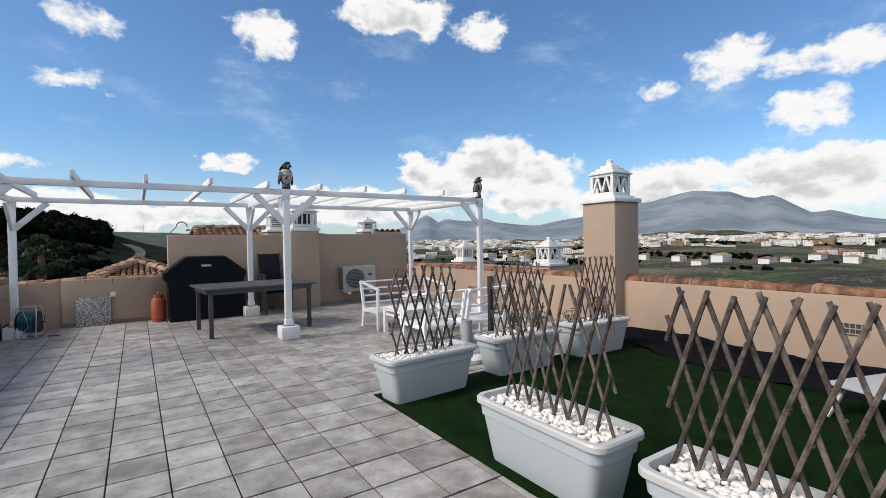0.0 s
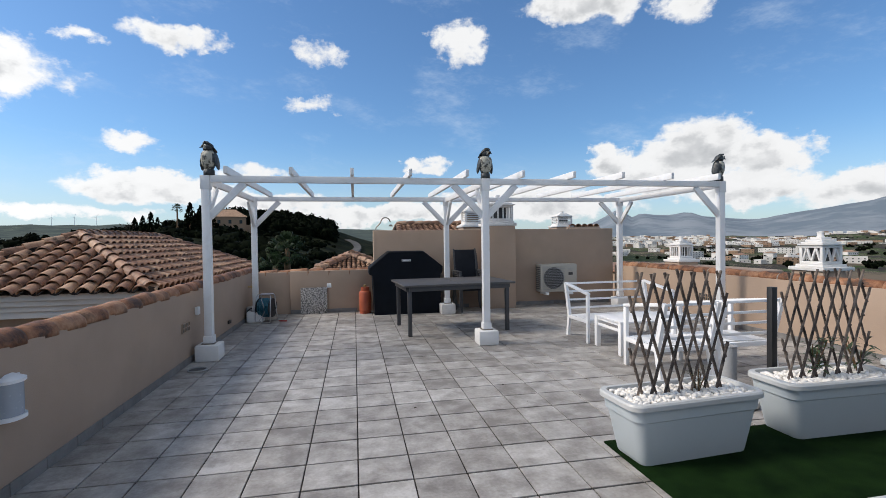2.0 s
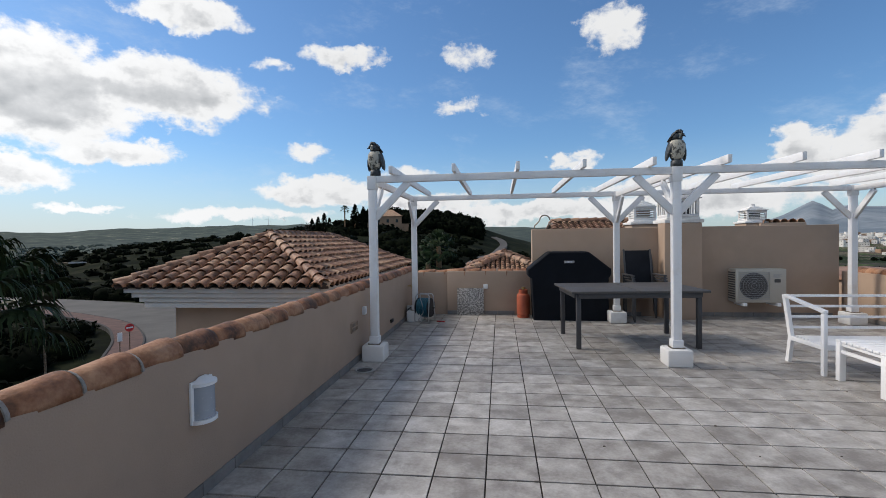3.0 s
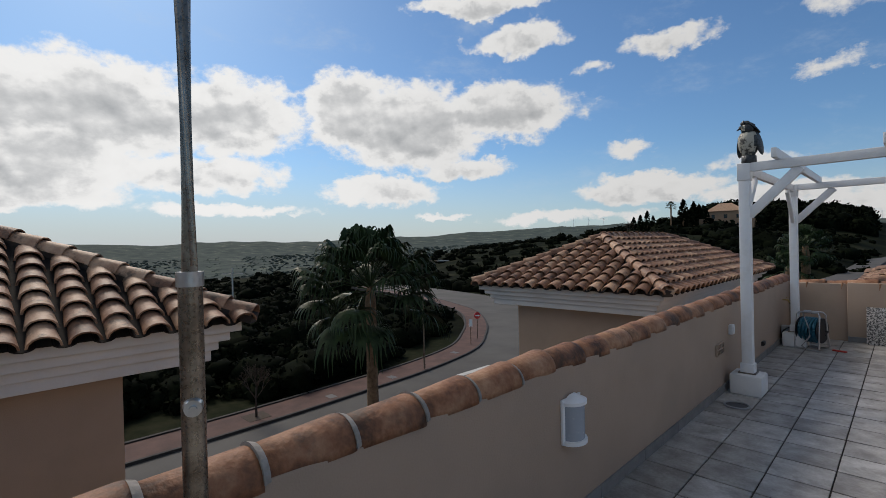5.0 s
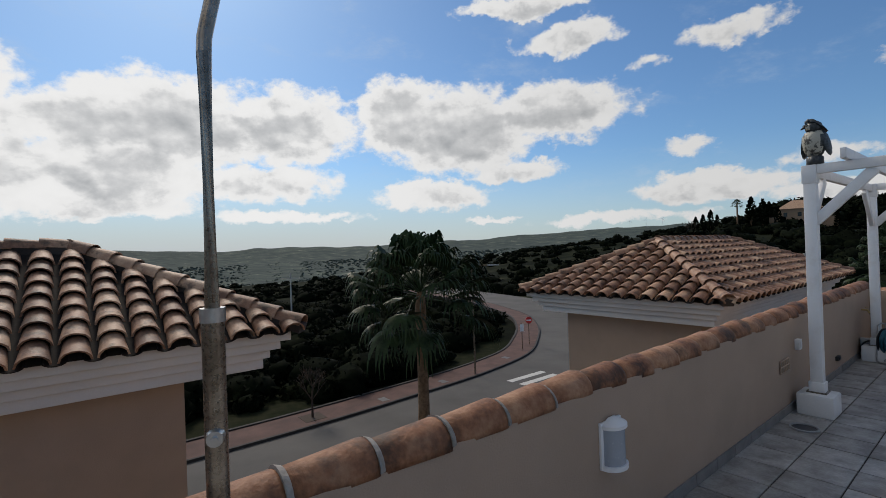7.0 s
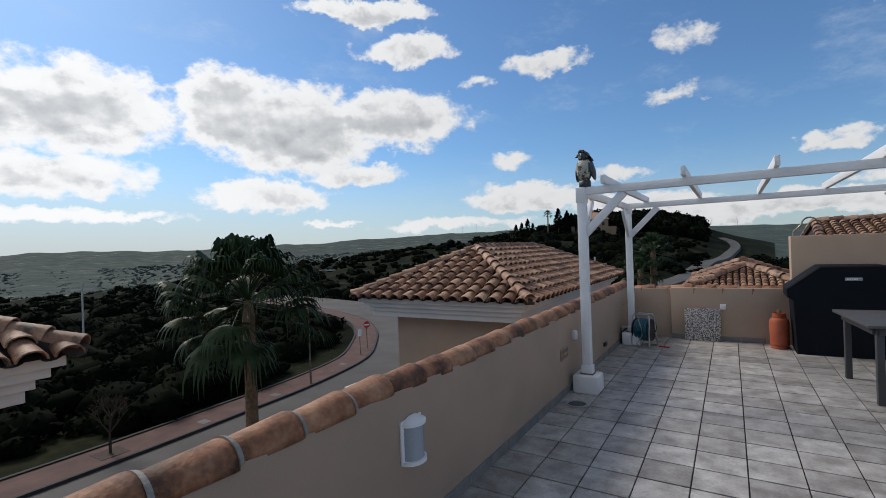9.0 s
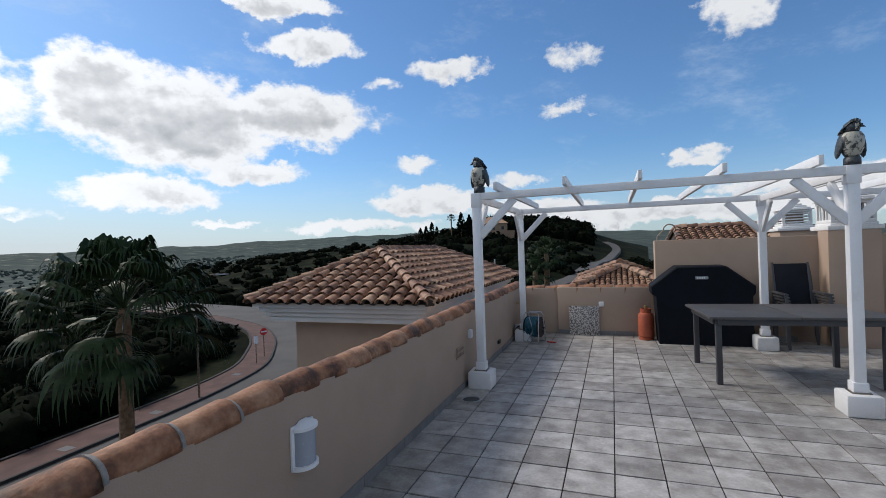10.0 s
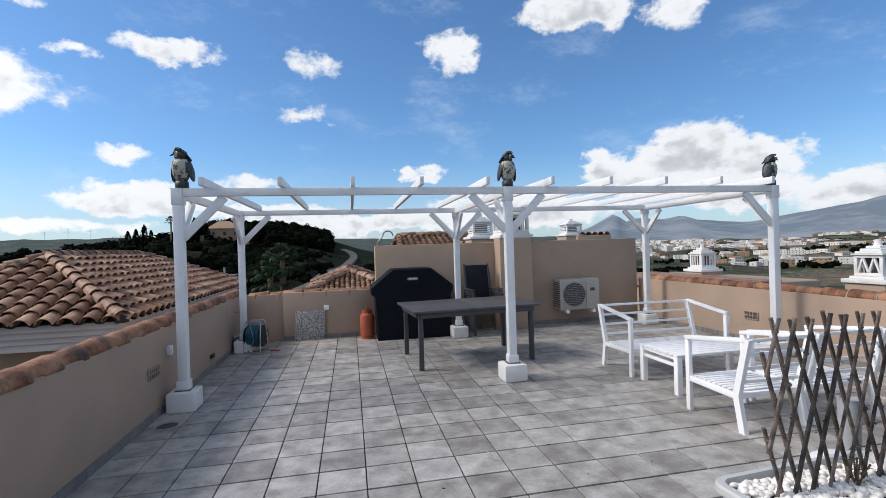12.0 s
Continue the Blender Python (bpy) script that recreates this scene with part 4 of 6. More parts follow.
# ---- white seating ----
def seat_frame(name, label, category, W, at, turn, D=0.64, seat=0.32, arm=0.68, back=0.78, slats=9, group="white garden seats"):
    """A slatted aluminium seat: it faces -y."""
    ob = thing(name, label, category, at, turn, group)
    t = 0.05
    for s in (-1, 1):
        x = s * (W / 2 - t / 2)
        bm = bm_new()
        bar(bm, (x, -D / 2 + t / 2, 0), (x, -D / 2 + t / 2, arm - 0.02), t * 0.8, t, 0.004, up=(0, 1, 0))
        part("front_leg", bm, "white_metal", ob)
        bm = bm_new()
        loft(bm, [[(x + i * 0.02, y + j * 0.03, z) for i, j in ((-1, -1), (1, -1), (1, 1), (-1, 1))] for y, z in ((D / 2 - 0.005, 0), (D / 2 - 0.06, seat - 0.02), (D / 2 + 0.06, back))])
        part("back_leg", bm, "white_metal", ob)
        bm = bm_new()
        bar(bm, (x, -D / 2, arm), (x, D / 2 + 0.055, back - 0.005), t, 0.035, 0.004)
        part("armrest", bm, "white_metal", ob)
        bm = bm_new()
        bar(bm, (x, -D / 2 + t, seat - 0.02), (x, D / 2 - 0.08, seat - 0.03), 0.035, 0.05, 0.004)
        part("side_rail", bm, "white_metal", ob)
    for y, z in ((-D / 2 + t / 2, seat - 0.02), (D / 2 - 0.07, seat - 0.03)):
        bm = bm_new()
        bar(bm, (-W / 2 + t, y, z), (W / 2 - t, y, z), 0.04, 0.05, 0.004)
        part("seat_rail", bm, "white_metal", ob)
    for k in range(slats):
        y = -D / 2 + t + 0.02 + k * (D - 0.19) / (slats - 1)
        bm = bm_new()
        box(bm, -W / 2 + t, y - 0.02, seat - 0.006, W / 2 - t, y + 0.02, seat + 0.006, 0.002)
        part("seat_slat", bm, "white_metal", ob)
    for k in range(4):
        f = (k + 0.35) / 3.35
        z = seat + 0.05 + f * (back - seat - 0.06)
        y = D / 2 - 0.06 + 0.12 * (z - seat) / (back - seat)
        bm = bm_new()
        box(bm, -W / 2 + t, y - 0.008, z - 0.014, W / 2 - t, y + 0.008, z + 0.014, 0.002)
        part("back_slat" if k < 3 else "top_rail", bm, "white_metal", ob)
    return ob


seat_frame("garden_sofa", "white aluminium two-seat garden sofa frame without cushions", "sofa", 1.36, (3.95, 7.12, 0), 0)
seat_frame("garden_armchair", "white aluminium garden armchair frame without cushions", "armchair", 0.66, (3.49, 5.44, 0), 180)
seat_frame("garden_armchair", "white aluminium garden armchair frame without cushions", "armchair", 0.74, (4.24, 5.46, 0), 180)

ob = thing("coffee_table", "low white slatted aluminium garden table", "table", (3.93, 6.39, 0), 0)
for sx in (-1, 1):
    for sy in (-1, 1):
        bm = bm_new()
        box(bm, sx * 0.575 - 0.03, sy * 0.285 - 0.03, 0, sx * 0.575 + 0.03, sy * 0.285 + 0.03, 0.395, 0.004)
        part("leg", bm, "white_metal", ob)
    for z in (0.30, 0.375):
        bm = bm_new()
        box(bm, sx * 0.575 - 0.015, -0.254, z - 0.015, sx * 0.575 + 0.015, 0.254, z + 0.018, 0.003)
        part("end_rail", bm, "white_metal", ob)
for k in range(8):
    bm = bm_new()
    y = -0.28 + k * 0.08
    box(bm, -0.605, y - 0.034, 0.397, 0.605, y + 0.034, 0.42, 0.003)
    part("slat", bm, "white_metal", ob)

ob = thing("umbrella_base", "grey parasol tube on a round white base", "parasol base", (3.34, 4.42, 0), 0)
bm = bm_new()
lathe(bm, [(0.062, 0.04), (0.062, 0.49), (0.066, 0.492), (0.066, 0.50), (0.05, 0.501), (0.05, 0.47), (0.01, 0.465)], 20)
part("tube", bm, "grey_plastic", ob, smooth=False)
bm = bm_new()
lathe(bm, [(0.21, 0), (0.225, 0.01), (0.225, 0.05), (0.19, 0.075), (0.08, 0.085)], 28)
part("base", bm, "white_wall", ob)
ob = thing("black_post", "black square metal post standing behind a planter", "post", (3.45, 4.10, 0), 0)
bm = bm_new()
box(bm, -0.026, -0.026, 0, 0.026, 0.026, 1.04, 0.004)
part("post", bm, "black", ob)
bm = bm_new()
rod(bm, (-0.027, 0, 0.30), (-0.06, 0, 0.30), 0.008, None, 8)
rod(bm, (-0.06, 0, 0.30), (-0.075, 0, 0.30), 0.018, None, 10)
part("knob", bm, "black", ob)

ob = thing("folding_stool", "pale grey plastic folding garden seat with splayed legs on turf", "garden seat", (5.08, 0.78, 0.012), -18)
bm = bm_new()
box(bm, -0.62, -0.34, 0.245, 0.62, 0.34, 0.272, 0.012)
part("seat", bm, "stool", ob)
for sx in (-1, 1):
    for sy in (-1, 1):
        bm = bm_new()
        bar(bm, (sx * 0.66, sy * 0.30, 0), (sx * 0.46, sy * 0.28, 0.247), 0.05, 0.03, 0.006)
        part("leg", bm, "stool", ob)

# black ground fabric
rnd = random.Random(3)
verts, faces = [], []
N, K = 44, 12
for i in range(N + 1):
    y = 1.15 + 3.15 * i / N
    inner = float(np.interp(y, (1.15, 1.55, 2.07, 2.87, 3.6, 4.3), (5.28, 5.19, 5.18, 5.25, 5.55, 5.78)))
    for j in range(K + 1):
        f = j / K
        if f <= 0.75:
            x, z = inner + (XE - 0.03 - inner) * f / 0.75, 0.018
        else:
            x, z = XE - 0.03 + 0.018 * (f - 0.75) / 0.25, 0.018 + (f - 0.75) / 0.25 * (0.12 + 0.03 * math.sin(y * 2.3))
        p = Vector((x * 2.2, y * 2.2, 0))
        verts.append((x + 0.05 * noise.noise(p * 1.5) * (j == 0), y, z + max(0, noise.noise(p)) * 0.05 + max(0, noise.noise(p * 3)) * 0.02))
for i in range(N):
    for j in range(K):
        a = i * (K + 1) + j
        faces.append((a, a + 1, a + K + 2, a + K + 1))
me = bpy.data.meshes.new("ground_fabric")
me.from_pydata(verts, [], faces)
me.materials.append(M["fabric"])
me.shade_smooth()
fab = tagged(new("ground_fabric", me), "crumpled black weed-control fabric lying on turf along the wall", "fabric sheet")
sol = fab.modifiers.new("thickness", "SOLIDIFY")
sol.thickness = 0.004

# ---- chimneys ----
def chimney_cap(ob, w, z0, h, style="slots", body=0.72, inside="ac_dark"):
    """White cap: stepped slab, pierced box, stepped roof and pot."""
    def slab(name, a, za, zb, bev=0.008):
        bm = bm_new()
        box(bm, -a, -a, za, a, a, zb, bev)
        part(name, bm, "white_wall", ob)
    a = w / 2
    b = a * body
    slab("base_slab", a + 0.035, z0, z0 + h * 0.09)
    slab("base_slab", max(a * 0.86, b + 0.012), z0 + h * 0.09 + 0.001, z0 + h * 0.15)
    zb, zt = z0 + h * 0.15 + 0.002, z0 + h * 0.62
    slab("plinth", b, zb, zb + h * 0.07)
    slab("lintel", b, zt - h * 0.06, zt)
    # A solid core, dark by default, paints in the shade of the hollow cap.
    bm = bm_new()
    box(bm, -b * 0.55, -b * 0.55, zb, b * 0.55, b * 0.55, zt)
    part("core", bm, inside, ob, "solid core standing for the shaded hollow")
    za, zc = zb + h * 0.07 - 0.002, zt - h * 0.06 + 0.002
    if style == "louvre":
        for k in range(4):
            z = za + (k + 0.5) * (zc - za) / 4
            slab("louvre", b * 0.97, z - 0.012, z + 0.012, 0.004)
    for q in range(4):
        m = pose(0, 0, 0, 0, 0, 90 * q)
        for s in (-1,):
            bm = bm_new()
            box(bm, s * b, -b, za, s * b + 0.05, -b + 0.05, zc, 0.004, m)
            part("corner_pier", bm, "white_wall", ob)
        if style == "slots":
            for k in range(4):
                x0 = -b + 0.05 + (2 * b - 0.10) * k / 4
                x1 = -b + 0.05 + (2 * b - 0.10) * (k + 1) / 4
                bm = bm_new()
                bar(bm, (x0 if k % 2 else x1, -b + 0.02, zc), (x1 if k % 2 else x0, -b + 0.02, za), 0.028, 0.035, 0.003, up=(0, 1, 0))
                bmesh.ops.transform(bm, matrix=m, verts=bm.verts)
                part("lattice_bar", bm, "white_wall", ob)
        elif style == "columns":
            for k in range(4):
                x = -b + 0.05 + (2 * b - 0.10) * (k + 0.5) / 4
                bm = bm_new()
                rod(bm, (x, -b + 0.025, za), (x, -b + 0.025, zc), 0.016, None, 8)
                bmesh.ops.transform(bm, matrix=m, verts=bm.verts)
                part("column", bm, "white_wall", ob)
    z = zt + 0.001
    slab("cornice", b * 1.12, z, z + h * 0.035, 0.006)
    for k, (f, dz) in enumerate(((0.95, 0.05), (0.74, 0.06), (0.50, 0.06))):
        zz = z + h * 0.036 + sum((0.05, 0.06, 0.06)[:k]) * h
        slab("roof_step", b * f, zz, zz + dz * h - 0.001, 0.01)
    bm = bm_new()
    lathe(bm, [(b * 0.3, 0), (b * 0.24, h * 0.03), (b * 0.22, h * 0.10), (b * 0.26, h * 0.11), (b * 0.24, h * 0.13), (0.02, h * 0.14)], 14, pose(0, 0, z + h * 0.205))
    part("pot", bm, "white_wall", ob)


def chimney(name, label, at, w, d, base, top, h, style="slots", shaft="render", body=0.72, inside="ac_dark"):
    ob = thing(name, label, "chimney", at, 0, "roof chimneys")
    bm = bm_new()
    box(bm, -w / 2, -d / 2, base, w / 2, d / 2, top - 0.002, 0.01)
    part("shaft", bm, shaft, ob)
    chimney_cap(ob, max(w, d), top, h, style, body, inside)
    return ob


chimney("chimney", "tall beige rendered chimney with pierced white cap by the wall", (6.14, 4.44, 0), 0.58, 0.58, -0.01, 2.0, 0.70)
chimney("chimney", "white arcaded chimney cap on a low beige shaft", (8.15, 7.65, 0), 0.58, 0.58, -1.0, 0.84, 0.70)
chimney("chimney", "white columned chimney cap beyond the low tiled roof", (9.66, 13.1, 0), 0.62, 0.62, -0.6, 0.72, 0.78, "columns")
chimney("chimney", "white columned chimney cap behind the screen wall", (3.20, 12.8, 0), 0.62, 0.62, 0.0, 1.78, 0.64, "louvre", body=0.78, inside="render")
chimney("chimney", "white louvred chimney cap on a far roof", (7.9, 17.4, 0), 0.72, 0.72, 0.0, 1.88, 0.64, "louvre", body=0.80)
ob = thing("chimney", "white arched chimney cap on the beige chimney breast", "chimney", (3.20, 10.62, 1.742), 0, "roof chimneys")
chimney_cap(ob, 0.60, 0.0, 0.70, "columns", 0.92)
ob = thing("roof_upstand", "small beige roof upstand with a terracotta tile capping", "roof", (8.55, 17.2, 0))
bm = bm_new()
box(bm, -0.65, -0.3, 0.0, 0.65, 0.3, 1.88, 0.02)
part("wall", bm, "render", ob)
for k in range(5):
    put_mesh("ridge_tile", HIP_MESH, ob, frame_of((-0.45 + k * 0.25, -0.3 + 0.02 * k, 1.89), (0, 1, -0.12), (0, 0, 1)))

# low tiled roof next door
ob = thing("low_roof", "low beige building edge with terracotta tiles", "roof", (0, 0, 0))
bm = bm_new()
box(bm, 6.35, 10.4, -1.5, 10.4, 14.6, 0.62, 0.06)
part("wall", bm, "render", ob)
bm = bm_new()
box(bm, 6.30, 10.35, 0.621, 9.3, 14.7, 0.66, 0.02)
part("tile_course", bm, "roof_tile", ob)
far = hipped_house("house", "house with low terracotta roof seen over the screen wall", 15.6, -4.9, 20.6, -1.6, 1.30, 2.03, 0.7, (16.2, -4.4, 19.8, -2.1), "w", -8.0, 0.15, 0.75)
far.matrix_world = pose(0, 0, 0, 0, 0, 90)
hipped_house("house", "house with shallow terracotta hipped roof behind the low wall", -1.30, 13.9, 1.40, 19.4, 0.45, 0.99, 0.7, (-0.8, 14.5, 0.9, 18.7), "sew", -8.0, 1.35, 0.5)

# ---- things along the north wall ----
ob = thing("covered_barbecue", "gas barbecue under a black fitted fabric cover", "barbecue", (1.15, 10.36, 0), 0)
bm = bm_new()
prof = [(-0.64, 0.0), (-0.655, 0.35), (-0.67, 0.78), (-0.735, 0.81), (-0.74, 0.93), (-0.38, 1.22), (-0.34, 1.245), (0.34, 1.245), (0.38, 1.22), (0.74, 0.93), (0.735, 0.83), (0.69, 0.78), (0.68, 0.5), (0.70, 0.0)]
rings = []
for y, s in ((-0.26, 0.985), (-0.235, 1.0), (0.235, 1.0), (0.26, 0.985)):
    rings.append([(x * s, y - (0.03 if z < 0.8 and y < 0 else 0.0), z * (s if z > 0.5 else 1)) for x, z in prof])
loft(bm, rings)
part("cover", bm, "cover", ob)
bm = bm_new()
for k in range(9):
    x = -0.6 + k * 0.15
    tube(bm, [(x, -0.285, 0.05), (x + 0.01, -0.283, 0.4), (x - 0.01, -0.281, 0.76)], 0.008, 5)
part("fold", bm, "cover", ob)
bm = bm_new()
box(bm, -0.09, -0.285, 1.04, 0.09, -0.262, 1.085, 0.003)
part("badge", bm, "badge", ob, "small grey name badge with pale bars")
bm = bm_new()
for k in range(5):
    box(bm, -0.07 + k * 0.024, -0.288, 1.053, -0.055 + k * 0.024, -0.2855, 1.072)
part("badge_marks", bm, "white", ob)

ob = thing("gas_bottle", "orange butane gas bottle with worn paint beside the barbecue", "gas bottle", (0.34, 10.42, 0), 0)
bm = bm_new()
lathe(bm, [(0.105, 0.0), (0.116, 0.005), (0.116, 0.04), (0.105, 0.045), (0.122, 0.065), (0.125, 0.40), (0.110, 0.44), (0.07, 0.47), (0.03, 0.48)], 24)
part("body", bm, "orange", ob, smooth=False)
bm = bm_new()
lathe(bm, [(0.085, 0.46), (0.085, 0.53), (0.079, 0.53), (0.079, 0.46)], 20)
part("collar", bm, "orange", ob)
bm = bm_new()
lathe(bm, [(0.02, 0.48), (0.022, 0.53), (0.03, 0.54), (0.03, 0.575), (0.01, 0.58)], 12)
part("valve", bm, "brass", ob)

bm = bm_new()
box(bm, -0.26, -0.015, 0, 0.26, 0.015, 0.53, 0.003)
ob = one("granite_slab", bm, "granite", "speckled grey granite slab leaning on the wall", "stone slab")
ob.matrix_world = pose(-0.68, 10.62, 0.0, -6)


def wall_box(name, label, category, at, w, h, d, mat, face):
    """A small box on a wall, facing 'w', 'e' or 's'."""
    turn = {"s": 0, "e": 90, "w": -90}[face]
    ob = thing(name, label, category, at, turn)
    bm = bm_new()
    box(bm, -w / 2, -d, -h / 2, w / 2, 0.001, h / 2, 0.004)
    part("plate", bm, mat, ob)
    bm = bm_new()
    box(bm, -w * 0.3, -d - 0.006, -h * 0.32, w * 0.3, -d + 0.001, h * 0.32, 0.003)
    part("cover", bm, mat, ob)
    return ob


wall_box("power_socket", "white outdoor power socket on the low wall", "socket", (-0.38, YN, 0.56), 0.085, 0.085, 0.045, "white", "s")
wall_box("light_switch", "white outdoor switch on the parapet wall", "switch", (XW, 7.29, 0.60), 0.08, 0.10, 0.04, "white", "e")
wall_box("drain_outlet", "small dark plastic outlet on the parapet", "wall fitting", (XW, 8.82, 0.20), 0.13, 0.05, 0.03, "black", "e")


def vent(at, face, w=0.24, h=0.11):
    turn = {"e": 90, "w": -90}[face]
    ob = thing("wall_vent", "pierced terracotta-grey vent block set in the parapet", "vent", at, turn, "parapet vents")
    # Dark sheet on the wall paints the shade of the pierced holes.
    bm = bm_new()
    box(bm, -w / 2, -0.004, -h / 2, w / 2, 0.001, h / 2)
    part("backing", bm, "ac_dark", ob)
    for z in (-h / 2, 0, h / 2):
        bm = bm_new()
        box(bm, -w / 2, -0.014, z - 0.005, w / 2, 0.0, z + 0.005, 0.001)
        part("bar", bm, "render", ob)
    for k in range(6):
        x = -w / 2 + k * w / 5
        bm = bm_new()
        box(bm, x - 0.004, -0.013, -h / 2, x + 0.004, 0.0, h / 2, 0.001)
        part("bar", bm, "render", ob)


vent((XW + 0.004, 6.90, 0.46), "e")
vent((XE - 0.004, 7.90, 0.42), "w")
vent((XE - 0.004, 1.50, 0.50), "w")

# air conditioner
ob = thing("air_conditioner", "cream outdoor air conditioning unit on feet by the screen wall", "air conditioner", (4.49, 10.46, 0), 0)
bm = bm_new()
box(bm, -0.42, -0.14, 0.30, 0.42, 0.14, 0.90, 0.015)
part("casing", bm, "ac", ob)
bm = bm_new()
lathe(bm, [(0.235, 0), (0.235, 0.006)], 32, pose(-0.12, -0.1405, 0.60, 90))
part("fan_opening", bm, "ac_dark", ob)
bm = bm_new()
for k in range(5):
    r = 0.045 * (k + 1)
    pts = [(-0.12 + r * math.cos(a * math.pi / 12), -0.152, 0.60 + r * math.sin(a * math.pi / 12)) for a in range(25)]
    tube(bm, pts, 0.0022, 5)
for k in range(15):
    z = 0.36 + k * 0.0343
    rod(bm, (-0.37, -0.155, z), (0.14, -0.155, z), 0.0028, None, 5)
part("grille", bm, "grey_plastic", ob)
bm = bm_new()
box(bm, -0.375, -0.150, 0.345, 0.145, -0.141, 0.355)
box(bm, -0.375, -0.150, 0.845, 0.145, -0.141, 0.855)
box(bm, -0.375, -0.150, 0.355, -0.365, -0.141, 0.845)
box(bm, 0.135, -0.150, 0.355, 0.145, -0.141, 0.845)
part("grille_frame", bm, "ac", ob)
bm = bm_new()
for k in range(12):
    z = 0.36 + k * 0.042
    box(bm, -0.425, -0.12, z, -0.419, 0.12, z + 0.022)
part("side_fins", bm, "ac_dark", ob)
bm = bm_new()
box(bm, 0.22, -0.146, 0.66, 0.32, -0.1405, 0.72, 0.002)
part("label_plate", bm, "ac_dark", ob)
bm = bm_new()
for k in range(4):
    box(bm, 0.20, -0.144, 0.80 - k * 0.018, 0.34 - 0.03 * (k % 2), -0.1405, 0.806 - k * 0.018)
part("lettering", bm, "grey_plastic", ob)
for s in (-1, 1):
    bm = bm_new()
    box(bm, s * 0.28 - 0.03, -0.19, 0.24, s * 0.28 + 0.03, 0.17, 0.298, 0.006)
    part("bracket", bm, "white_metal", ob)
    bm = bm_new()
    box(bm, s * 0.28 - 0.02, 0.165, 0.25, s * 0.28 + 0.02, 0.19, 0.30, 0.003)
    part("wall_plate", bm, "white_metal", ob)

# stacked chairs
def dining_chair(at, turn):
    ob = thing("dining_chair", "dark grey aluminium armchair with sling back, stacked behind the table", "chair", at, turn, "stacked dining chairs")
    for s in (-1, 1):
        for y in (-0.24, 0.20):
            bm = bm_new()
            bar(bm, (s * 0.27, y, 0), (s * 0.27, y - (0.0 if y < 0 else -0.03), 0.66), 0.03, 0.03, 0.003, up=(0, 1, 0))
            part("leg", bm, "anthracite", ob)
        bm = bm_new()
        bar(bm, (s * 0.27, -0.27, 0.675), (s * 0.27, 0.26, 0.675), 0.055, 0.028, 0.006)
        part("armrest", bm, "anthracite", ob)
        bm = bm_new()
        bar(bm, (s * 0.235, 0.20, 0.44), (s * 0.235, 0.33, 1.12), 0.03, 0.03, 0.004, up=(0, 1, 0))
        part("back_post", bm, "anthracite", ob)
    bm = bm_new()
    bar(bm, (0, 0.21, 0.46), (0, 0.325, 1.10), 0.47, 0.012, 0.003, up=(0, 1, 0))
    part("backrest", bm, "mesh", ob, "dark woven sling backrest")
    bm = bm_new()
    box(bm, -0.25, -0.25, 0.43, 0.25, 0.21, 0.45, 0.006)
    part("seat", bm, "mesh", ob)
    return ob


for k in range(4):
    dining_chair((2.49 - 0.02 * k, 10.19 - 0.035 * k, 0.05 * k), 4)

# hose reel
ob = thing("hose_reel", "teal garden hose wound on a black reel in a tubular stand", "hose reel", (-1.47, 9.90, 0), -18)
for y, low in ((-0.13, -0.15), (0.10, 0.13)):
    bm = bm_new()
    tube(bm, [(-0.135, low, 0.03), (-0.14, y, 0.22), (-0.135, y * 0.7, 0.47), (-0.115, y * 0.6, 0.505), (0.115, y * 0.6, 0.505), (0.135, y * 0.7, 0.47), (0.14, y, 0.22), (0.15, low, 0.03), (0.12, low, 0.012), (-0.11, low, 0.012), (-0.135, low, 0.03)], 0.011, 8)
    part("frame_side", bm, "steel_bright", ob)
for x in (-0.125, 0.125):
    bm = bm_new()
    lathe(bm, [(0.03, -0.008), (0.165, -0.006), (0.172, 0), (0.165, 0.006), (0.03, 0.008)], 28, pose(x, 0, 0.26, 0, 90))
    part("reel_disc", bm, "black", ob)
bm = bm_new()
pts = []
for a in range(9 * 20):
    r = 0.150 - 0.012 * ((a // 20) % 2)
    pts.append((-0.105 + 0.21 * a / 180, r * math.cos(a * math.pi / 10), 0.26 + r * math.sin(a * math.pi / 10)))
tube(bm, pts, 0.0135, 7)
pts = [(0.10 - 0.19 * a / 100, (0.165 + 0.006 * math.sin(a)) * math.cos(a * math.pi / 10), 0.26 + 0.165 * math.sin(a * math.pi / 10)) for a in range(100)]
tube(bm, pts, 0.0125, 7)
part("hose", bm, "teal", ob)
bm = bm_new()
rod(bm, (-0.12, 0, 0.26), (0.12, 0, 0.26), 0.115, None, 20)
part("drum", bm, "black", ob)
bm = bm_new()
tube(bm, [(-0.04, -0.10, 0.43), (0.01, -0.17, 0.40), (0.05, -0.185, 0.30), (0.06, -0.185, 0.20), (0.02, -0.18, 0.13), (-0.04, -0.19, 0.05), (0.05, -0.21, 0.012), (0.2, -0.2, 0.012)], 0.0085, 7)
part("loose_hose", bm, "grey_plastic", ob, "pale loose hose end")
bm = bm_new()
rod(bm, (0.165, -0.02, 0.26), (0.20, -0.02, 0.26), 0.012, None, 8)
rod(bm, (0.20, -0.02, 0.26), (0.20, -0.10, 0.22), 0.008, None, 8)
part("crank", bm, "black", ob)
bm = bm_new()
box(bm, 0.22, 0.02, 0.0, 0.38, 0.06, 0.022, 0.008)
part("nozzle", bm, "red", ob, "flat red spray nozzle on the tiles")
ob = thing("junction_box", "pale grey plastic box with a black hose coil in front", "utility box", (-1.755, 10.03, 0), 10)
bm = bm_new()
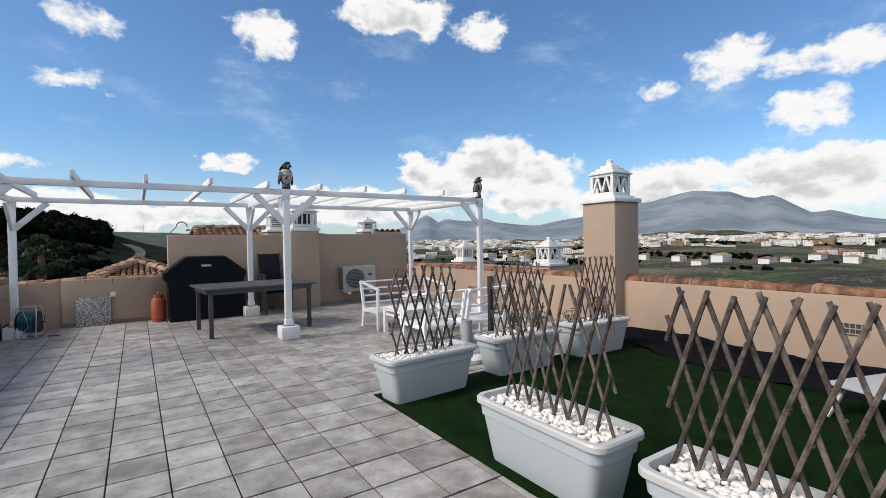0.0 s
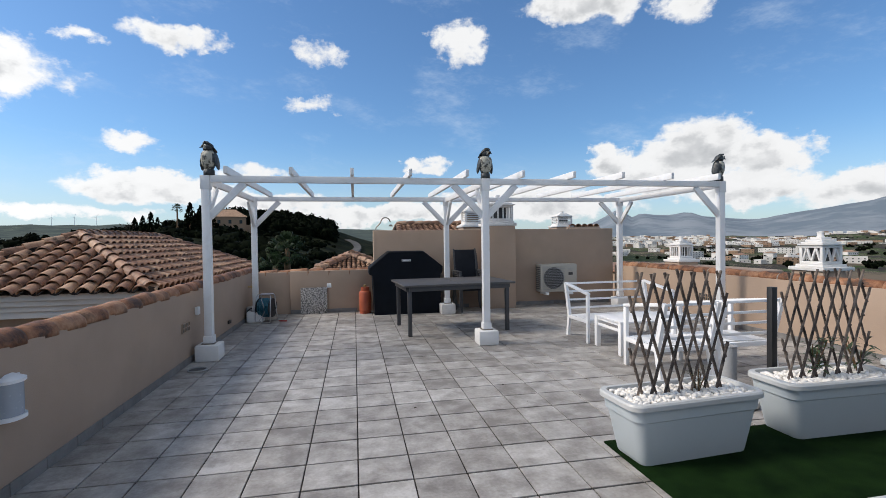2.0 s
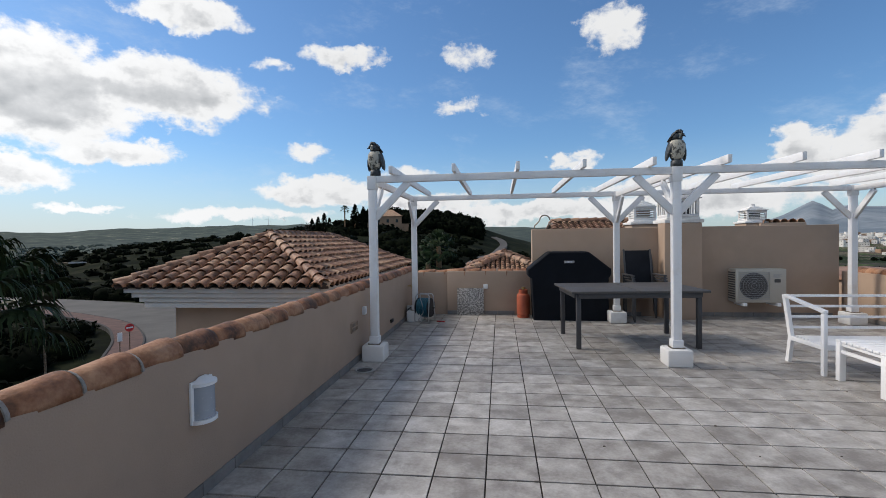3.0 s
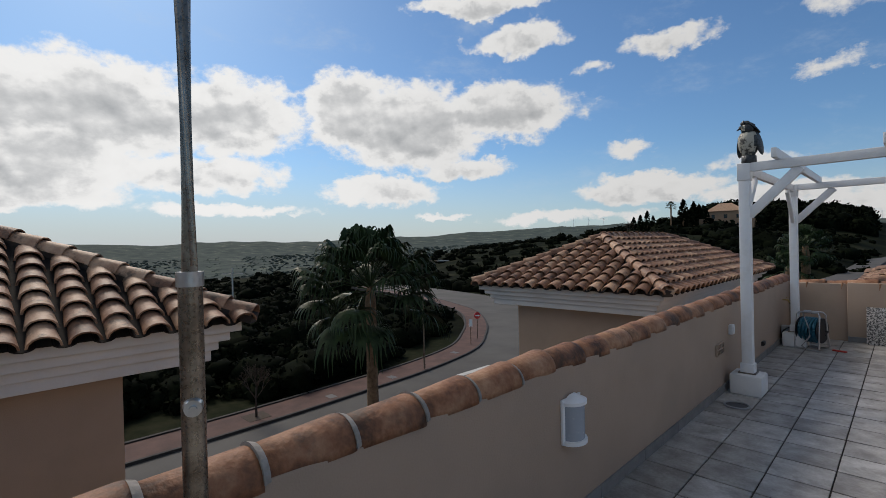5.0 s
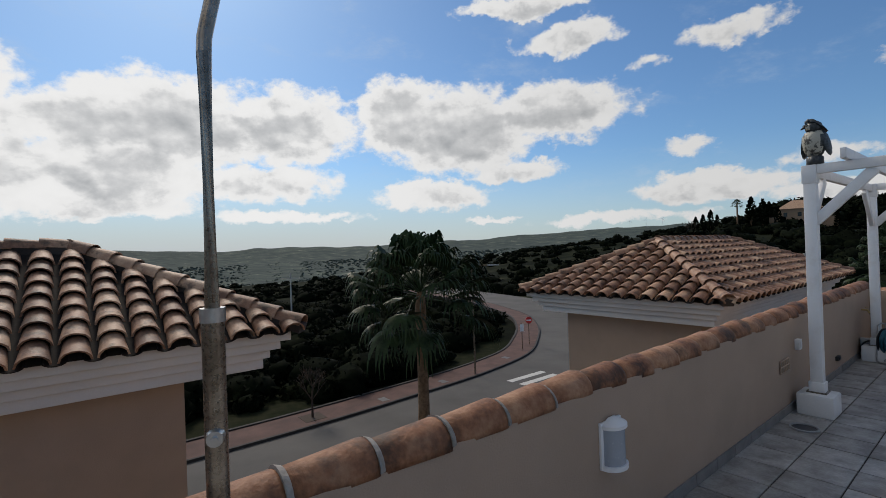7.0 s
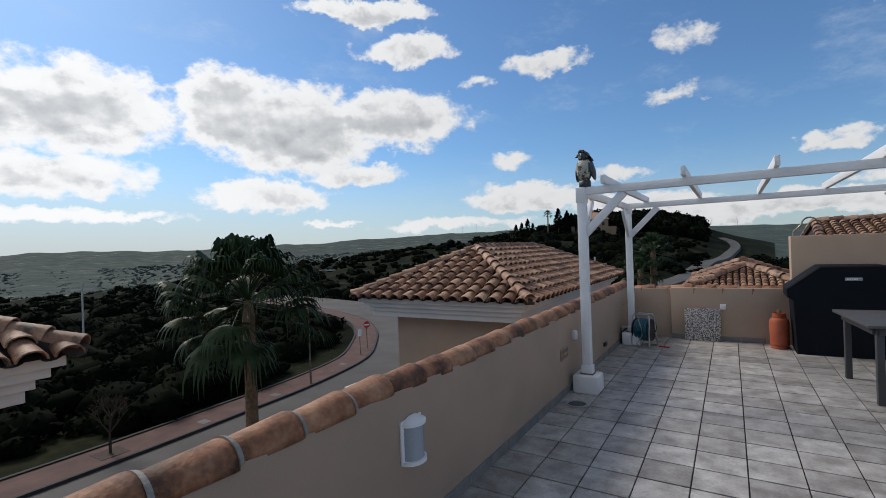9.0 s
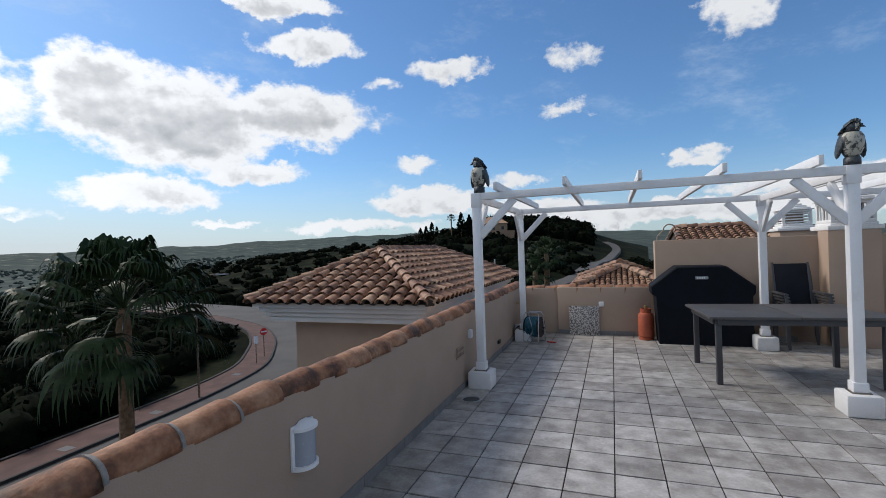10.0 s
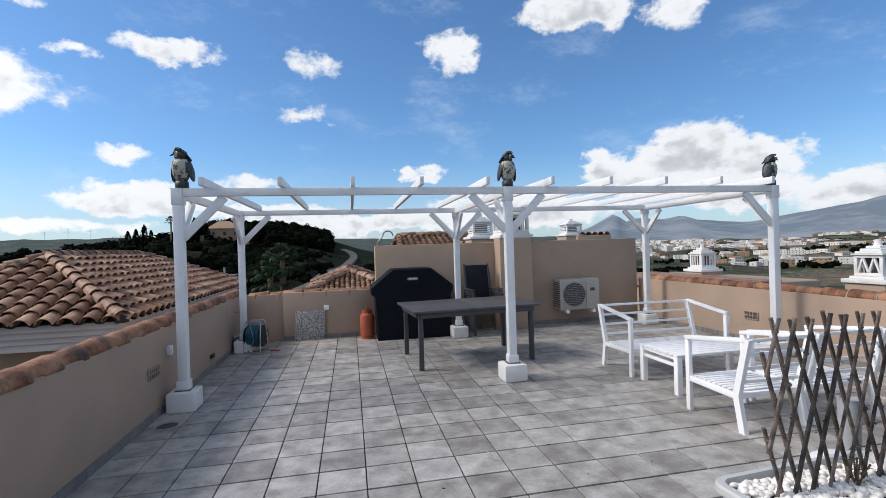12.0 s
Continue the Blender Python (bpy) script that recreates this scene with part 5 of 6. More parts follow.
box(bm, -0.085, -0.05, 0.0, 0.085, 0.06, 0.27, 0.02)
part("body", bm, "grey_plastic", ob)
bm = bm_new()
tube(bm, [(0.03 + 0.11 * math.cos(a), -0.09 - 0.01 * math.sin(a * 2), 0.135 + 0.12 * math.sin(a)) for a in [k * 0.35 for k in range(34)]], 0.011, 6)
part("hose_coil", bm, "black", ob)
ob = thing("water_tap", "brass garden tap with dark hose on the parapet corner", "tap", (XW, 10.24, 0.62), 0)
bm = bm_new()
rod(bm, (0, 0, 0), (0.07, 0, 0), 0.012, None, 8)
rod(bm, (0.06, 0, 0.005), (0.085, 0, -0.04), 0.011, None, 8)
rod(bm, (0.05, -0.03, 0.035), (0.05, 0.03, 0.035), 0.006, None, 6)
part("tap", bm, "brass", ob)
bm = bm_new()
tube(bm, [(0.085, 0, -0.04), (0.12, 0, -0.12), (0.15, -0.02, -0.25), (0.13, -0.1, -0.45), (0.16, -0.2, -0.605)], 0.008, 6)
part("feed_hose", bm, "black", ob)

# drain cover and coil
ob = thing("drain_cover", "round grey floor drain ring by the parapet", "drain cover", (-1.65, 6.66, 0), 0)
bm = bm_new()
tube(bm, [(0.10 * math.cos(a * math.pi / 12), 0.10 * math.sin(a * math.pi / 12), 0.008) for a in range(25)], 0.008, 6)
part("ring", bm, "grey_plastic", ob)
bm = bm_new()
lathe(bm, [(0.09, 0.0), (0.09, 0.004)], 24)
part("lid", bm, "anthracite", ob)

# wall lamp
ob = thing("wall_lamp", "white half-round wall lamp with frosted glass on the parapet", "wall lamp", (XW, 4.02, 0.455), 90)
bm = bm_new()
box(bm, -0.098, -0.016, 0, 0.098, 0.0, 0.245, 0.004)
part("back_plate", bm, "white_metal", ob)
for z0, z1, r in ((0.0, 0.022, 0.092), (0.215, 0.232, 0.092)):
    bm = bm_new()
    loft(bm, [[(r * math.cos(math.pi + math.pi * k / 16), 0.85 * r * math.sin(math.pi + math.pi * k / 16) - 0.014, z) for k in range(17)] for z in (z0, z1)])
    part("shade_ring", bm, "white_metal", ob)
bm = bm_new()
loft(bm, [[(r * math.cos(math.pi + math.pi * k / 16), 0.85 * r * math.sin(math.pi + math.pi * k / 16) - 0.014, z) for k in range(17)] for z, r in ((0.233, 0.092), (0.262, 0.03))])
part("cap", bm, "white_metal", ob)
bm = bm_new()
loft(bm, [[(r * math.cos(math.pi + math.pi * k / 16), 0.85 * r * math.sin(math.pi + math.pi * k / 16) - 0.014, z) for k in range(17)] for z, r in ((0.023, 0.077), (0.214, 0.077))])
part("glass", bm, "frosted", ob)

# shower poles
def shower(name, label, at, turn, joint, bend, r, lean=0.1, rise=0.15):
    ob = thing(name, label, "outdoor shower", at, turn)
    bm = bm_new()
    rod(bm, (0, 0, 0), (0, 0, joint), r * 1.5, None, 16)
    part("lower_tube", bm, "steel", ob)
    bm = bm_new()
    rod(bm, (0, 0, joint - 0.024), (0, 0, joint + 0.012), r * 1.68, None, 16)
    part("collar", bm, "steel_bright", ob)
    bm = bm_new()
    path = [(0, 0, joint), (0, 0, bend - 0.05), (0.002, 0, bend - 0.01), (0.010, 0, bend + 0.03), (0.008 + lean * 0.7, 0, bend + rise * 0.7)]
    path += [(0.012 + lean + 0.10 - 0.10 * math.cos(radians(q)), 0, bend + rise + 0.10 * math.sin(radians(q))) for q in range(0, 181, 20)]
    tube(bm, path, r, 12)
    part("neck", bm, "steel", ob)
    bm = bm_new()
    lathe(bm, [(0.02, 0.03), (0.05, 0.0), (0.05, -0.01), (0.01, -0.012)], 14, pose(0.225 + lean, 0, bend + rise - 0.08))
    part("shower_head", bm, "steel", ob)
    bm = bm_new()
    tap = Vector((r * 1.6 * math.cos(radians(-98)), r * 1.6 * math.sin(radians(-98)), joint - 0.31))
    rod(bm, tap * 0.5 + Vector((0, 0, tap.z * 0.5)), tap + Vector((tap.x, tap.y, 0)) * 0.5, 0.024, 0.020, 12)
    rod(bm, tap + Vector((tap.x, tap.y, 0)) * 0.4, tap + Vector((tap.x, tap.y, 0)) * 0.9, 0.009, 0.009, 10)
    part("valve", bm, "steel_bright", ob)
    return ob


shower("shower_pole", "weathered steel outdoor shower pole beside the parapet", (-1.745, 2.08, 0), 80, 1.492, 2.21, 0.0185, 0.10, 0.50)
shower("shower_pole", "thin steel outdoor shower with curved neck behind the wall", (0.60, 11.02, 0), 0, 1.1, 1.72, 0.012, 0.10, 0.14)

# loose bits on the tiles
rnd = random.Random(12)
for k in range(14):
    bm = bm_new()
    s = rnd.uniform(0.006, 0.014)
    x, y = (rnd.uniform(3.3, 4.1), rnd.uniform(4.6, 5.2)) if k < 9 else (rnd.uniform(0.5, 3.2), rnd.uniform(4.6, 6.4))
    loft(bm, [[(s * math.cos(a), s * 0.6 * math.sin(a), z) for a in (0.0, 1.3, 2.5, 3.9, 5.1)] for z in (0.0, 0.003)])
    one("debris", bm, "soil", "small dark dry leaf fragment on the tiles", "debris", (x, y, 0.001), "leaf fragments")

# ---- plants and streets beyond ----
def palm(at, height, crown, label, seed, fronds=30, r=0.30):
    rnd = random.Random(seed)
    ob = thing("palm_tree", label, "palm tree", at, rnd.uniform(0, 90))
    bm = bm_new()
    lathe(bm, [(r * 1.25, 0), (r * 1.02, 0.6), (r * 0.92, height * 0.5), (r * 0.98, height * 0.9), (r * 0.6, height + 0.2)], 16)
    for v in bm.verts:
        v.co.x += 0.03 * math.sin(v.co.z * 9)
    part("trunk", bm, "bark", ob)

    def frond_mesh(el):
        """A long stalk rising at el degrees, and a pleated fan whose tips hang down."""
        bm = bm_new()
        stalk = crown * (0.46 if el < 56 else 0.38) * rnd.uniform(0.92, 1.08)
        along = Vector((math.cos(radians(el)), 0, math.sin(radians(el))))
        ease = Vector((0, 0, -stalk * 0.16 * math.cos(radians(el))))
        end = along * stalk + ease
        tube(bm, [Vector((0, 0, 0)), along * stalk * 0.55 + Vector((0, 0, stalk * 0.02)), end], 0.028, 5)
        cross = Vector((0, 1, 0))
        n, spread = 34, 4.1
        rise = 0.22 if el > 0 else 0.02
        for i in range(n):
            a = spread * (i / (n - 1) - 0.5)
            length = crown * 0.44 * (0.60 + 0.40 * math.cos(a * 0.75)) * rnd.uniform(0.82, 1.12)
            d = (along * math.cos(a) + cross * math.sin(a) + Vector((0, 0, rise))).normalized()
            side = (cross * math.cos(a) - along * math.sin(a)).normalized()
            fall = rnd.uniform(0.34, 0.56)
            row = []
            for s in range(8):
                f = s / 7
                p = end + d * length * (f - 0.36 * f * f) + Vector((0, 0, -length * fall * f ** 3.2)) + side * rnd.uniform(-1, 1) * 0.012 * s
                row.append((p, length * (0.072 * min(f * 1.5 + 0.1, 0.55) if f < 0.5 else 0.042 * (1.04 - f) * 1.7)))
            vs = [(bm.verts.new(p - side * w + Vector((0, 0, w * 0.9))), bm.verts.new(p + side * w)) for p, w in row]
            for p, q in zip(vs, vs[1:]):
                bm.faces.new((p[0], p[1], q[1], q[0]))
        me = bpy.data.meshes.new("frond")
        bm.to_mesh(me)
        bm.free()
        me.materials.append(M["leaf"])
        return me
    rises = (76, 62, 50, 38, 26, 14, 0, -16)
    kinds = [frond_mesh(el) for el in rises]
    for k in range(fronds):
        f = k / fronds
        put_mesh("frond", kinds[min(7, int(f * 8))], ob, pose(0, 0, height + 0.3 - 0.4 * f, rnd.uniform(-7, 7), rnd.uniform(-7, 7), k * 137.5 + rnd.uniform(-14, 14)))
    return ob


palm((-20.5, 16.2, -7.5), 6.8, 5.7, "tall fan palm with drooping dark fronds beside the street", 1, 40)
palm((-6.0, 46.0, -7.8), 8.5, 2.8, "bushy fan palm behind the low terrace wall", 2, 26)
palm((-6.9, 45.0, -7.8), 6.9, 2.4, "bushy fan palm behind the low terrace wall", 3, 24)


def polar(az, r):
    return r * math.cos(radians(az)), r * math.sin(radians(az))


def clumps(name, label, spots, seed, leaf=0.3, cards=60, mat="bush"):
    """Bushes as clouds of small leaves round lumpy cores: spots are (x, y, z, radius, height)."""
    rng = np.random.default_rng(seed)
    ico = bmesh.new()
    bmesh.ops.create_icosphere(ico, subdivisions=2, radius=1.0)
    iv = np.array([v.co[:] for v in ico.verts])
    fi = np.array([[v.index for v in f.verts] for f in ico.faces])
    ico.free()
    tv, tf, qv = [], [], []
    for i, (x, y, z, r, h) in enumerate(spots):
        lump = 1 + 0.22 * rng.standard_normal(len(iv))[:, None] * 0.8
        tv.append(iv * lump * np.array([r * 0.8, r * 0.8, h * 0.8]) + np.array([x, y, z + h * 0.35]))
        tf.append(fi + i * len(iv))
        d = rng.standard_normal((cards, 3))
        d /= np.linalg.norm(d, axis=1)[:, None]
        d[:, 2] = np.abs(d[:, 2]) * 1.1 - 0.15
        c = d * np.array([r, r, h]) * rng.uniform(0.7, 1.08, (cards, 1)) + np.array([x, y, z + h * 0.35])
        s = leaf * rng.uniform(0.5, 1.2, (cards, 1))
        u = rng.standard_normal((cards, 3))
        u /= np.linalg.norm(u, axis=1)[:, None]
        w = np.cross(u, rng.standard_normal((cards, 3)))
        w /= np.linalg.norm(w, axis=1)[:, None]
        qv.append(np.stack([c - u * s, c + w * s * 0.6, c + u * s, c - w * s * 0.6], axis=1).reshape(-1, 3))
    tv, tf, qv = np.concatenate(tv), np.concatenate(tf), np.concatenate(qv)
    nt, nq = len(tf), len(qv) // 4
    me = bpy.data.meshes.new(name)
    verts = np.concatenate([tv, qv])
    me.vertices.add(len(verts))
    me.vertices.foreach_set("co", verts.ravel())
    loops = np.concatenate([tf.ravel(), np.arange(nq * 4) + len(tv)])
    me.loops.add(len(loops))
    me.loops.foreach_set("vertex_index", loops)
    me.polygons.add(nt + nq)
    starts = np.concatenate([np.arange(nt) * 3, nt * 3 + np.arange(nq) * 4])
    me.polygons.foreach_set("loop_start", starts)
    me.update(calc_edges=True)
    me.validate()
    me.materials.append(M[mat])
    return tagged(new(name, me), label, kind="stuff")


rnd = random.Random(8)
spots = []
while len(spots) < 620:
    az, r = rnd.uniform(100, 190), 31 + 90 * rnd.random() ** 1.3
    x, y = polar(az, r)
    near = min((x - kx) ** 2 + (y - ky) ** 2 for kx, ky in KERB) ** 0.5
    left = all(not (x > kx - 4.2 and abs(y - ky) < 3) for kx, ky in KERB)
    if near < 4.3 or not left or (y > 50 and near < 14):
        continue
    s = rnd.uniform(0.7, 1.9) * (1 + r / 130)
    spots.append((x, y, ground_at(x, y), s, s * rnd.uniform(0.55, 0.95)))
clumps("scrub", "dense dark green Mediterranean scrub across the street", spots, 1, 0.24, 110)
spots = []
for k in range(900):
    az, r = rnd.uniform(100, 192), rnd.uniform(120, 420)
    x, y = polar(az, r)
    s = rnd.uniform(2.0, 4.5)
    spots.append((x, y, ground_at(x, y), s, s * rnd.uniform(0.4, 0.8)))
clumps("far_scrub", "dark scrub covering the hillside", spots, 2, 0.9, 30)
spots = []
for k in range(420):
    az = rnd.uniform(92.5, 107)
    r = rnd.uniform(230, 360) if az < 101 else rnd.uniform(215, 340)
    x, y = polar(az, r)
    s = rnd.uniform(2.5, 4.5)
    spots.append((x, y, ground_at(x, y), s, s * rnd.uniform(0.9, 1.3)))
clumps("hill_wood", "dark pines and oaks on the hilltop", spots, 3, 1.1, 60)
spots = []
for k in range(60):
    az, r = rnd.uniform(83.5, 88.0), rnd.uniform(90, 190)
    x, y = polar(az, r)
    s = rnd.uniform(1.5, 3.0)
    spots.append((x, y, ground_at(x, y), s, s))
clumps("roadside_bushes", "dark bushes beside the hill road", spots, 4, 0.5, 60)
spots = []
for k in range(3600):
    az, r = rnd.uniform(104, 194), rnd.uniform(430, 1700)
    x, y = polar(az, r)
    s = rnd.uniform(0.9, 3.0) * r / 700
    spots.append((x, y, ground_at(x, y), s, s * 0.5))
clumps("hill_scrub", "scrub dotted over the far hills, its green blued and paled for haze", spots, 6, 1.6, 4, "hazed_bush")
spots = []
for k in range(150):
    az, r = rnd.uniform(92, 109), rnd.uniform(90, 225)
    x, y = polar(az, r)
    s = rnd.uniform(0.8, 2.4)
    spots.append((x, y, ground_at(x, y), s, s * 0.8))
clumps("hillside_bushes", "loose dark bushes on the grassy hillside", spots, 7, 0.45, 50)
spots = []
for k in range(2600):
    az, r = rnd.uniform(8, 62), rnd.uniform(450, 1700)
    if noise.noise(Vector((*polar(az, r), 0)) / 150) < 0.16:
        continue
    x, y = polar(az, r)
    s = rnd.uniform(1.6, 4.6)
    spots.append((x, y, ground_at(x, y), s, s * 0.8))
clumps("valley_trees", "scattered dark trees in the valley", spots, 5, 2.0, 24)


def cypress(at, h, w, seed, label="slim dark cypress on the hilltop"):
    r = random.Random(seed)
    ob = thing("cypress", label, "tree", at, 0)
    bm = bm_new()
    rod(bm, (0, 0, 0), (0, 0, h * 0.4), w * 0.12, w * 0.08, 7)
    part("trunk", bm, "bark", ob)
    bm = bm_new()
    for k in range(420):
        f = r.random()
        a = r.uniform(0, 6.28)
        rr = w * 0.5 * (math.sin(math.pi * min(1, 0.12 + f * 0.88)) ** 0.7) * r.uniform(0.4, 1.05)
        c = Vector((rr * math.cos(a), rr * math.sin(a), h * (0.06 + 0.94 * f)))
        u = Vector((r.gauss(0, 1), r.gauss(0, 1), r.gauss(0, 1) + 1)).normalized() * w * 0.16
        v = u.cross(Vector((r.gauss(0, 1), r.gauss(0, 1), r.gauss(0, 1)))).normalized() * w * 0.09
        bm.faces.new([bm.verts.new(q) for q in (c - u, c + v, c + u, c - v)])
    part("crown", bm, "bush", ob)
    return ob


for k, (az, r, h) in enumerate(((112.6, 185, 8), (111.9, 180, 8), (111.2, 190, 9), (110.6, 185, 7), (109.9, 190, 6), (107.6, 185, 12), (106.6, 185, 11), (106.1, 190, 10), (105.4, 185, 8), (101.9, 190, 8), (100.9, 185, 7))):
    x, y = polar(az, r)
    cypress((x, y, ground_at(x, y) - 0.5), h, h * 0.28, k)
x, y = polar(108.8, 182)
palm((x, y, ground_at(x, y)), 9.5, 2.6, "tall slim palm on the hilltop skyline", 9, 22, 0.25)


def villa(az, r, w, d, h, label, mat="town", roof="roof_tile", turn=0):
    x, y = polar(az, r)
    z = ground_at(x, y)
    ob = thing("villa", label, "house", (x, y, z), turn)
    bm = bm_new()
    box(bm, -w / 2, -d / 2, -4, w / 2, d / 2, h)
    if mat == "town_warm":
        box(bm, w / 2, -d * 0.4, -4, w / 2 + 4, d * 0.3, h * 0.55)
        box(bm, -w / 2 - 2.5, -d * 0.5, -4, -w / 2, d * 0.2, h * 0.62)
    part("wall", bm, mat, ob)
    bm = bm_new()
    o, up = 0.5, d * (0.36 if mat == "town_warm" else 0.2)
    v = [bm.verts.new(p) for p in ((-w / 2 - o, -d / 2 - o, h), (w / 2 + o, -d / 2 - o, h), (w / 2 + o, d / 2 + o, h), (-w / 2 - o, d / 2 + o, h), (-w / 2 + d * 0.45, 0, h + up), (w / 2 - d * 0.45, 0, h + up))]
    for f in ((0, 1, 5, 4), (1, 2, 5), (2, 3, 4, 5), (3, 0, 4), (3, 2, 1, 0)):
        bm.faces.new([v[i] for i in f])
    part("roof", bm, roof, ob)
    floors = max(1, int(h / 3))
    for fl in range(floors):
        for k in range(max(2, int(w / 3.2))):
            n = max(2, int(w / 3.2))
            wx = -w / 2 + (k + 0.5) * w / n
            for s in (-1, 1):
                bm = bm_new()
                box(bm, wx - 0.5, s * d / 2 - 0.06, fl * 3 + 1.0, wx + 0.5, s * d / 2 + 0.06, fl * 3 + 2.3)
                part("window", bm, "pane", ob)
    return ob


villa(103.7, 192, 11, 8, 6.5, "warm stone villa with hipped roof on the wooded hilltop", "town_warm", "roof_tile", 14)
for k, (az, r, w, d, h, t) in enumerate(((25.5, 620, 34, 12, 8, 10), (21.5, 560, 16, 10, 6, 0), (20.0, 600, 12, 9, 5, 20), (29.5, 640, 18, 10, 6, 5), (33.0, 700, 16, 10, 6, 15), (17.5, 680, 20, 12, 7, 0),
                                         (44.0, 760, 18, 11, 7, 30), (46.5, 720, 14, 10, 6, 0), (48.5, 780, 16, 10, 6, 10), (27.5, 520, 14, 10, 5, 0), (15.0, 640, 18, 12, 6, 5), (38.0, 800, 16, 10, 7, 0))):
    villa(az, r, w, d, h, "white villa with tiled roof in the valley", "town", "roof_tile" if k % 3 else "town_warm", t)


def town():
    r = random.Random(21)
    walls, panes = bm_new(), []
    wv, wf, pv, pf, ov, of = [], [], [], [], [], []

    def add(vs, fs, x0, y0, z0, x1, y1, z1, m):
        b = len(vs)
        vs += [(m @ Vector(p))[:] for p in ((x0, y0, z0), (x1, y0, z0), (x1, y1, z0), (x0, y1, z0), (x0, y0, z1), (x1, y0, z1), (x1, y1, z1), (x0, y1, z1))]
        fs += [[b + i for i in f] for f in ((0, 1, 5, 4), (1, 2, 6, 5), (2, 3, 7, 6), (3, 0, 4, 7), (4, 5, 6, 7))]
    walls.free()
    for k in range(3600):
        az = r.uniform(11, 61)
        if k < 620:
            az = r.choice((r.gauss(50, 4), r.gauss(42, 3), r.gauss(30, 3.5), r.gauss(22, 5)))
        rr = r.uniform(620, 1800) if k % 3 == 0 else r.uniform(1150, 1800)
        x, y = polar(az, rr)
        thick = noise.noise(Vector((x / 170, y / 170, 3.0))) + 0.5 * noise.noise(Vector((x / 60, y / 60, 8.0)))
        if thick < (-0.12 if az > 38 else 0.05) + (0.28 if rr < 1150 else 0.0):
            continue
        w, d, h = r.uniform(7, 22), r.uniform(7, 13), r.choice((3, 4, 4, 5, 6, 6, 7, 9))
        m = pose(x, y, ground_at(x, y), 0, 0, az + r.uniform(-35, 35) + 90)
        add(*((wv, wf) if r.random() < 0.8 else (ov, of)), -w / 2, -d / 2, -8, w / 2, d / 2, h, m)
        if rr < 1500:
            for fl in range(int(h / 3)):
                n = int(w / 4)
                for q in range(n):
                    wx = -w / 2 + (q + 0.5) * w / n
                    add(pv, pf, wx - 0.55, d / 2, fl * 3 + 1.1, wx + 0.55, d / 2 + 0.15, fl * 3 + 2.2, m)
    for name, vs, fs, mat, label in (("town_buildings", wv, wf, "town", "white hillside town of flat-roofed blocks"), ("town_ochre_buildings", ov, of, "town_warm", "ochre and brick blocks of the far town"), ("town_windows", pv, pf, "pane", "dark windows of the far town")):
        me = bpy.data.meshes.new(name)
        me.from_pydata(vs, [], fs)
        me.materials.append(M[mat])
        tagged(new(name, me), label, kind="stuff")


town()


def radius_for(az, el):
    lo, hi = 46.0, 330.0
    best = min((abs(math.degrees(math.atan2(ground_height(lo + (hi - lo) * k / 400, az) - 1.5, lo + (hi - lo) * k / 400)) - el), k) for k in range(401))[1]
    return lo + (hi - lo) * best / 400


def land_road(name, pts, width, mat, label):
    line = smooth_line([polar(az, radius_for(az, el)) for az, el in pts], 5)
    rows = []
    v = [Vector((x, y, 0)) for x, y in line]
    for i, p in enumerate(v):
        d = (v[min(i + 1, len(v) - 1)] - v[max(i - 1, 0)]).normalized()
        s = Vector((d.y, -d.x, 0)) * width / 2
        za, zb = ground_at(*(p + s)[:2]), ground_at(*(p - s)[:2])
        z = max(za, zb) + 0.35
        rows.append([((p + s).x, (p + s).y, z - 1.5), ((p + s).x, (p + s).y, z), ((p - s).x, (p - s).y, z), ((p - s).x, (p - s).y, z - 1.5)])
    bm = bm_new()
    loft(bm, rows)
    part(name, bm, mat, None, label, kind="structure")


land_road("hill_road", [(97.5, -5.2), (94.5, -4.2), (93.2, -3.3), (91.6, -2.4), (90.2, -1.6), (89.6, -0.9), (90.0, -0.3), (90.8, 0.1)], 3.6, "asphalt", "pale road winding up the hill")


# ---- street things ----
def no_entry(at, turn):
    ob = thing("road_sign", "red round no-entry sign on a grey post by the kerb", "road sign", at, turn)
    bm = bm_new()
    rod(bm, (0, 0, 0), (0, 0, 2.3), 0.035, None, 8)
    part("post", bm, "steel", ob)
    bm = bm_new()
    lathe(bm, [(0.32, -0.015), (0.32, 0.015)], 24, pose(0, -0.05, 2.2, 90))
    part("disc", bm, "sign_red", ob)
    bm = bm_new()
    box(bm, -0.24, -0.075, 2.14, 0.24, -0.068, 2.26)
    part("bar", bm, "white", ob)
    return ob


no_entry((-29.6, 35.1, ROADZ + 0.13), 60)
ob = thing("street_sign", "small white rectangular sign on a grey post", "road sign", (-28.4, 32.8, ROADZ + 0.13), 60)
bm = bm_new()
rod(bm, (0, 0, 0), (0, 0, 2.2), 0.035, None, 8)
part("post", bm, "steel", ob)
bm = bm_new()
box(bm, -0.16, -0.05, 1.6, 0.16, -0.03, 2.25)
part("plate", bm, "white", ob)


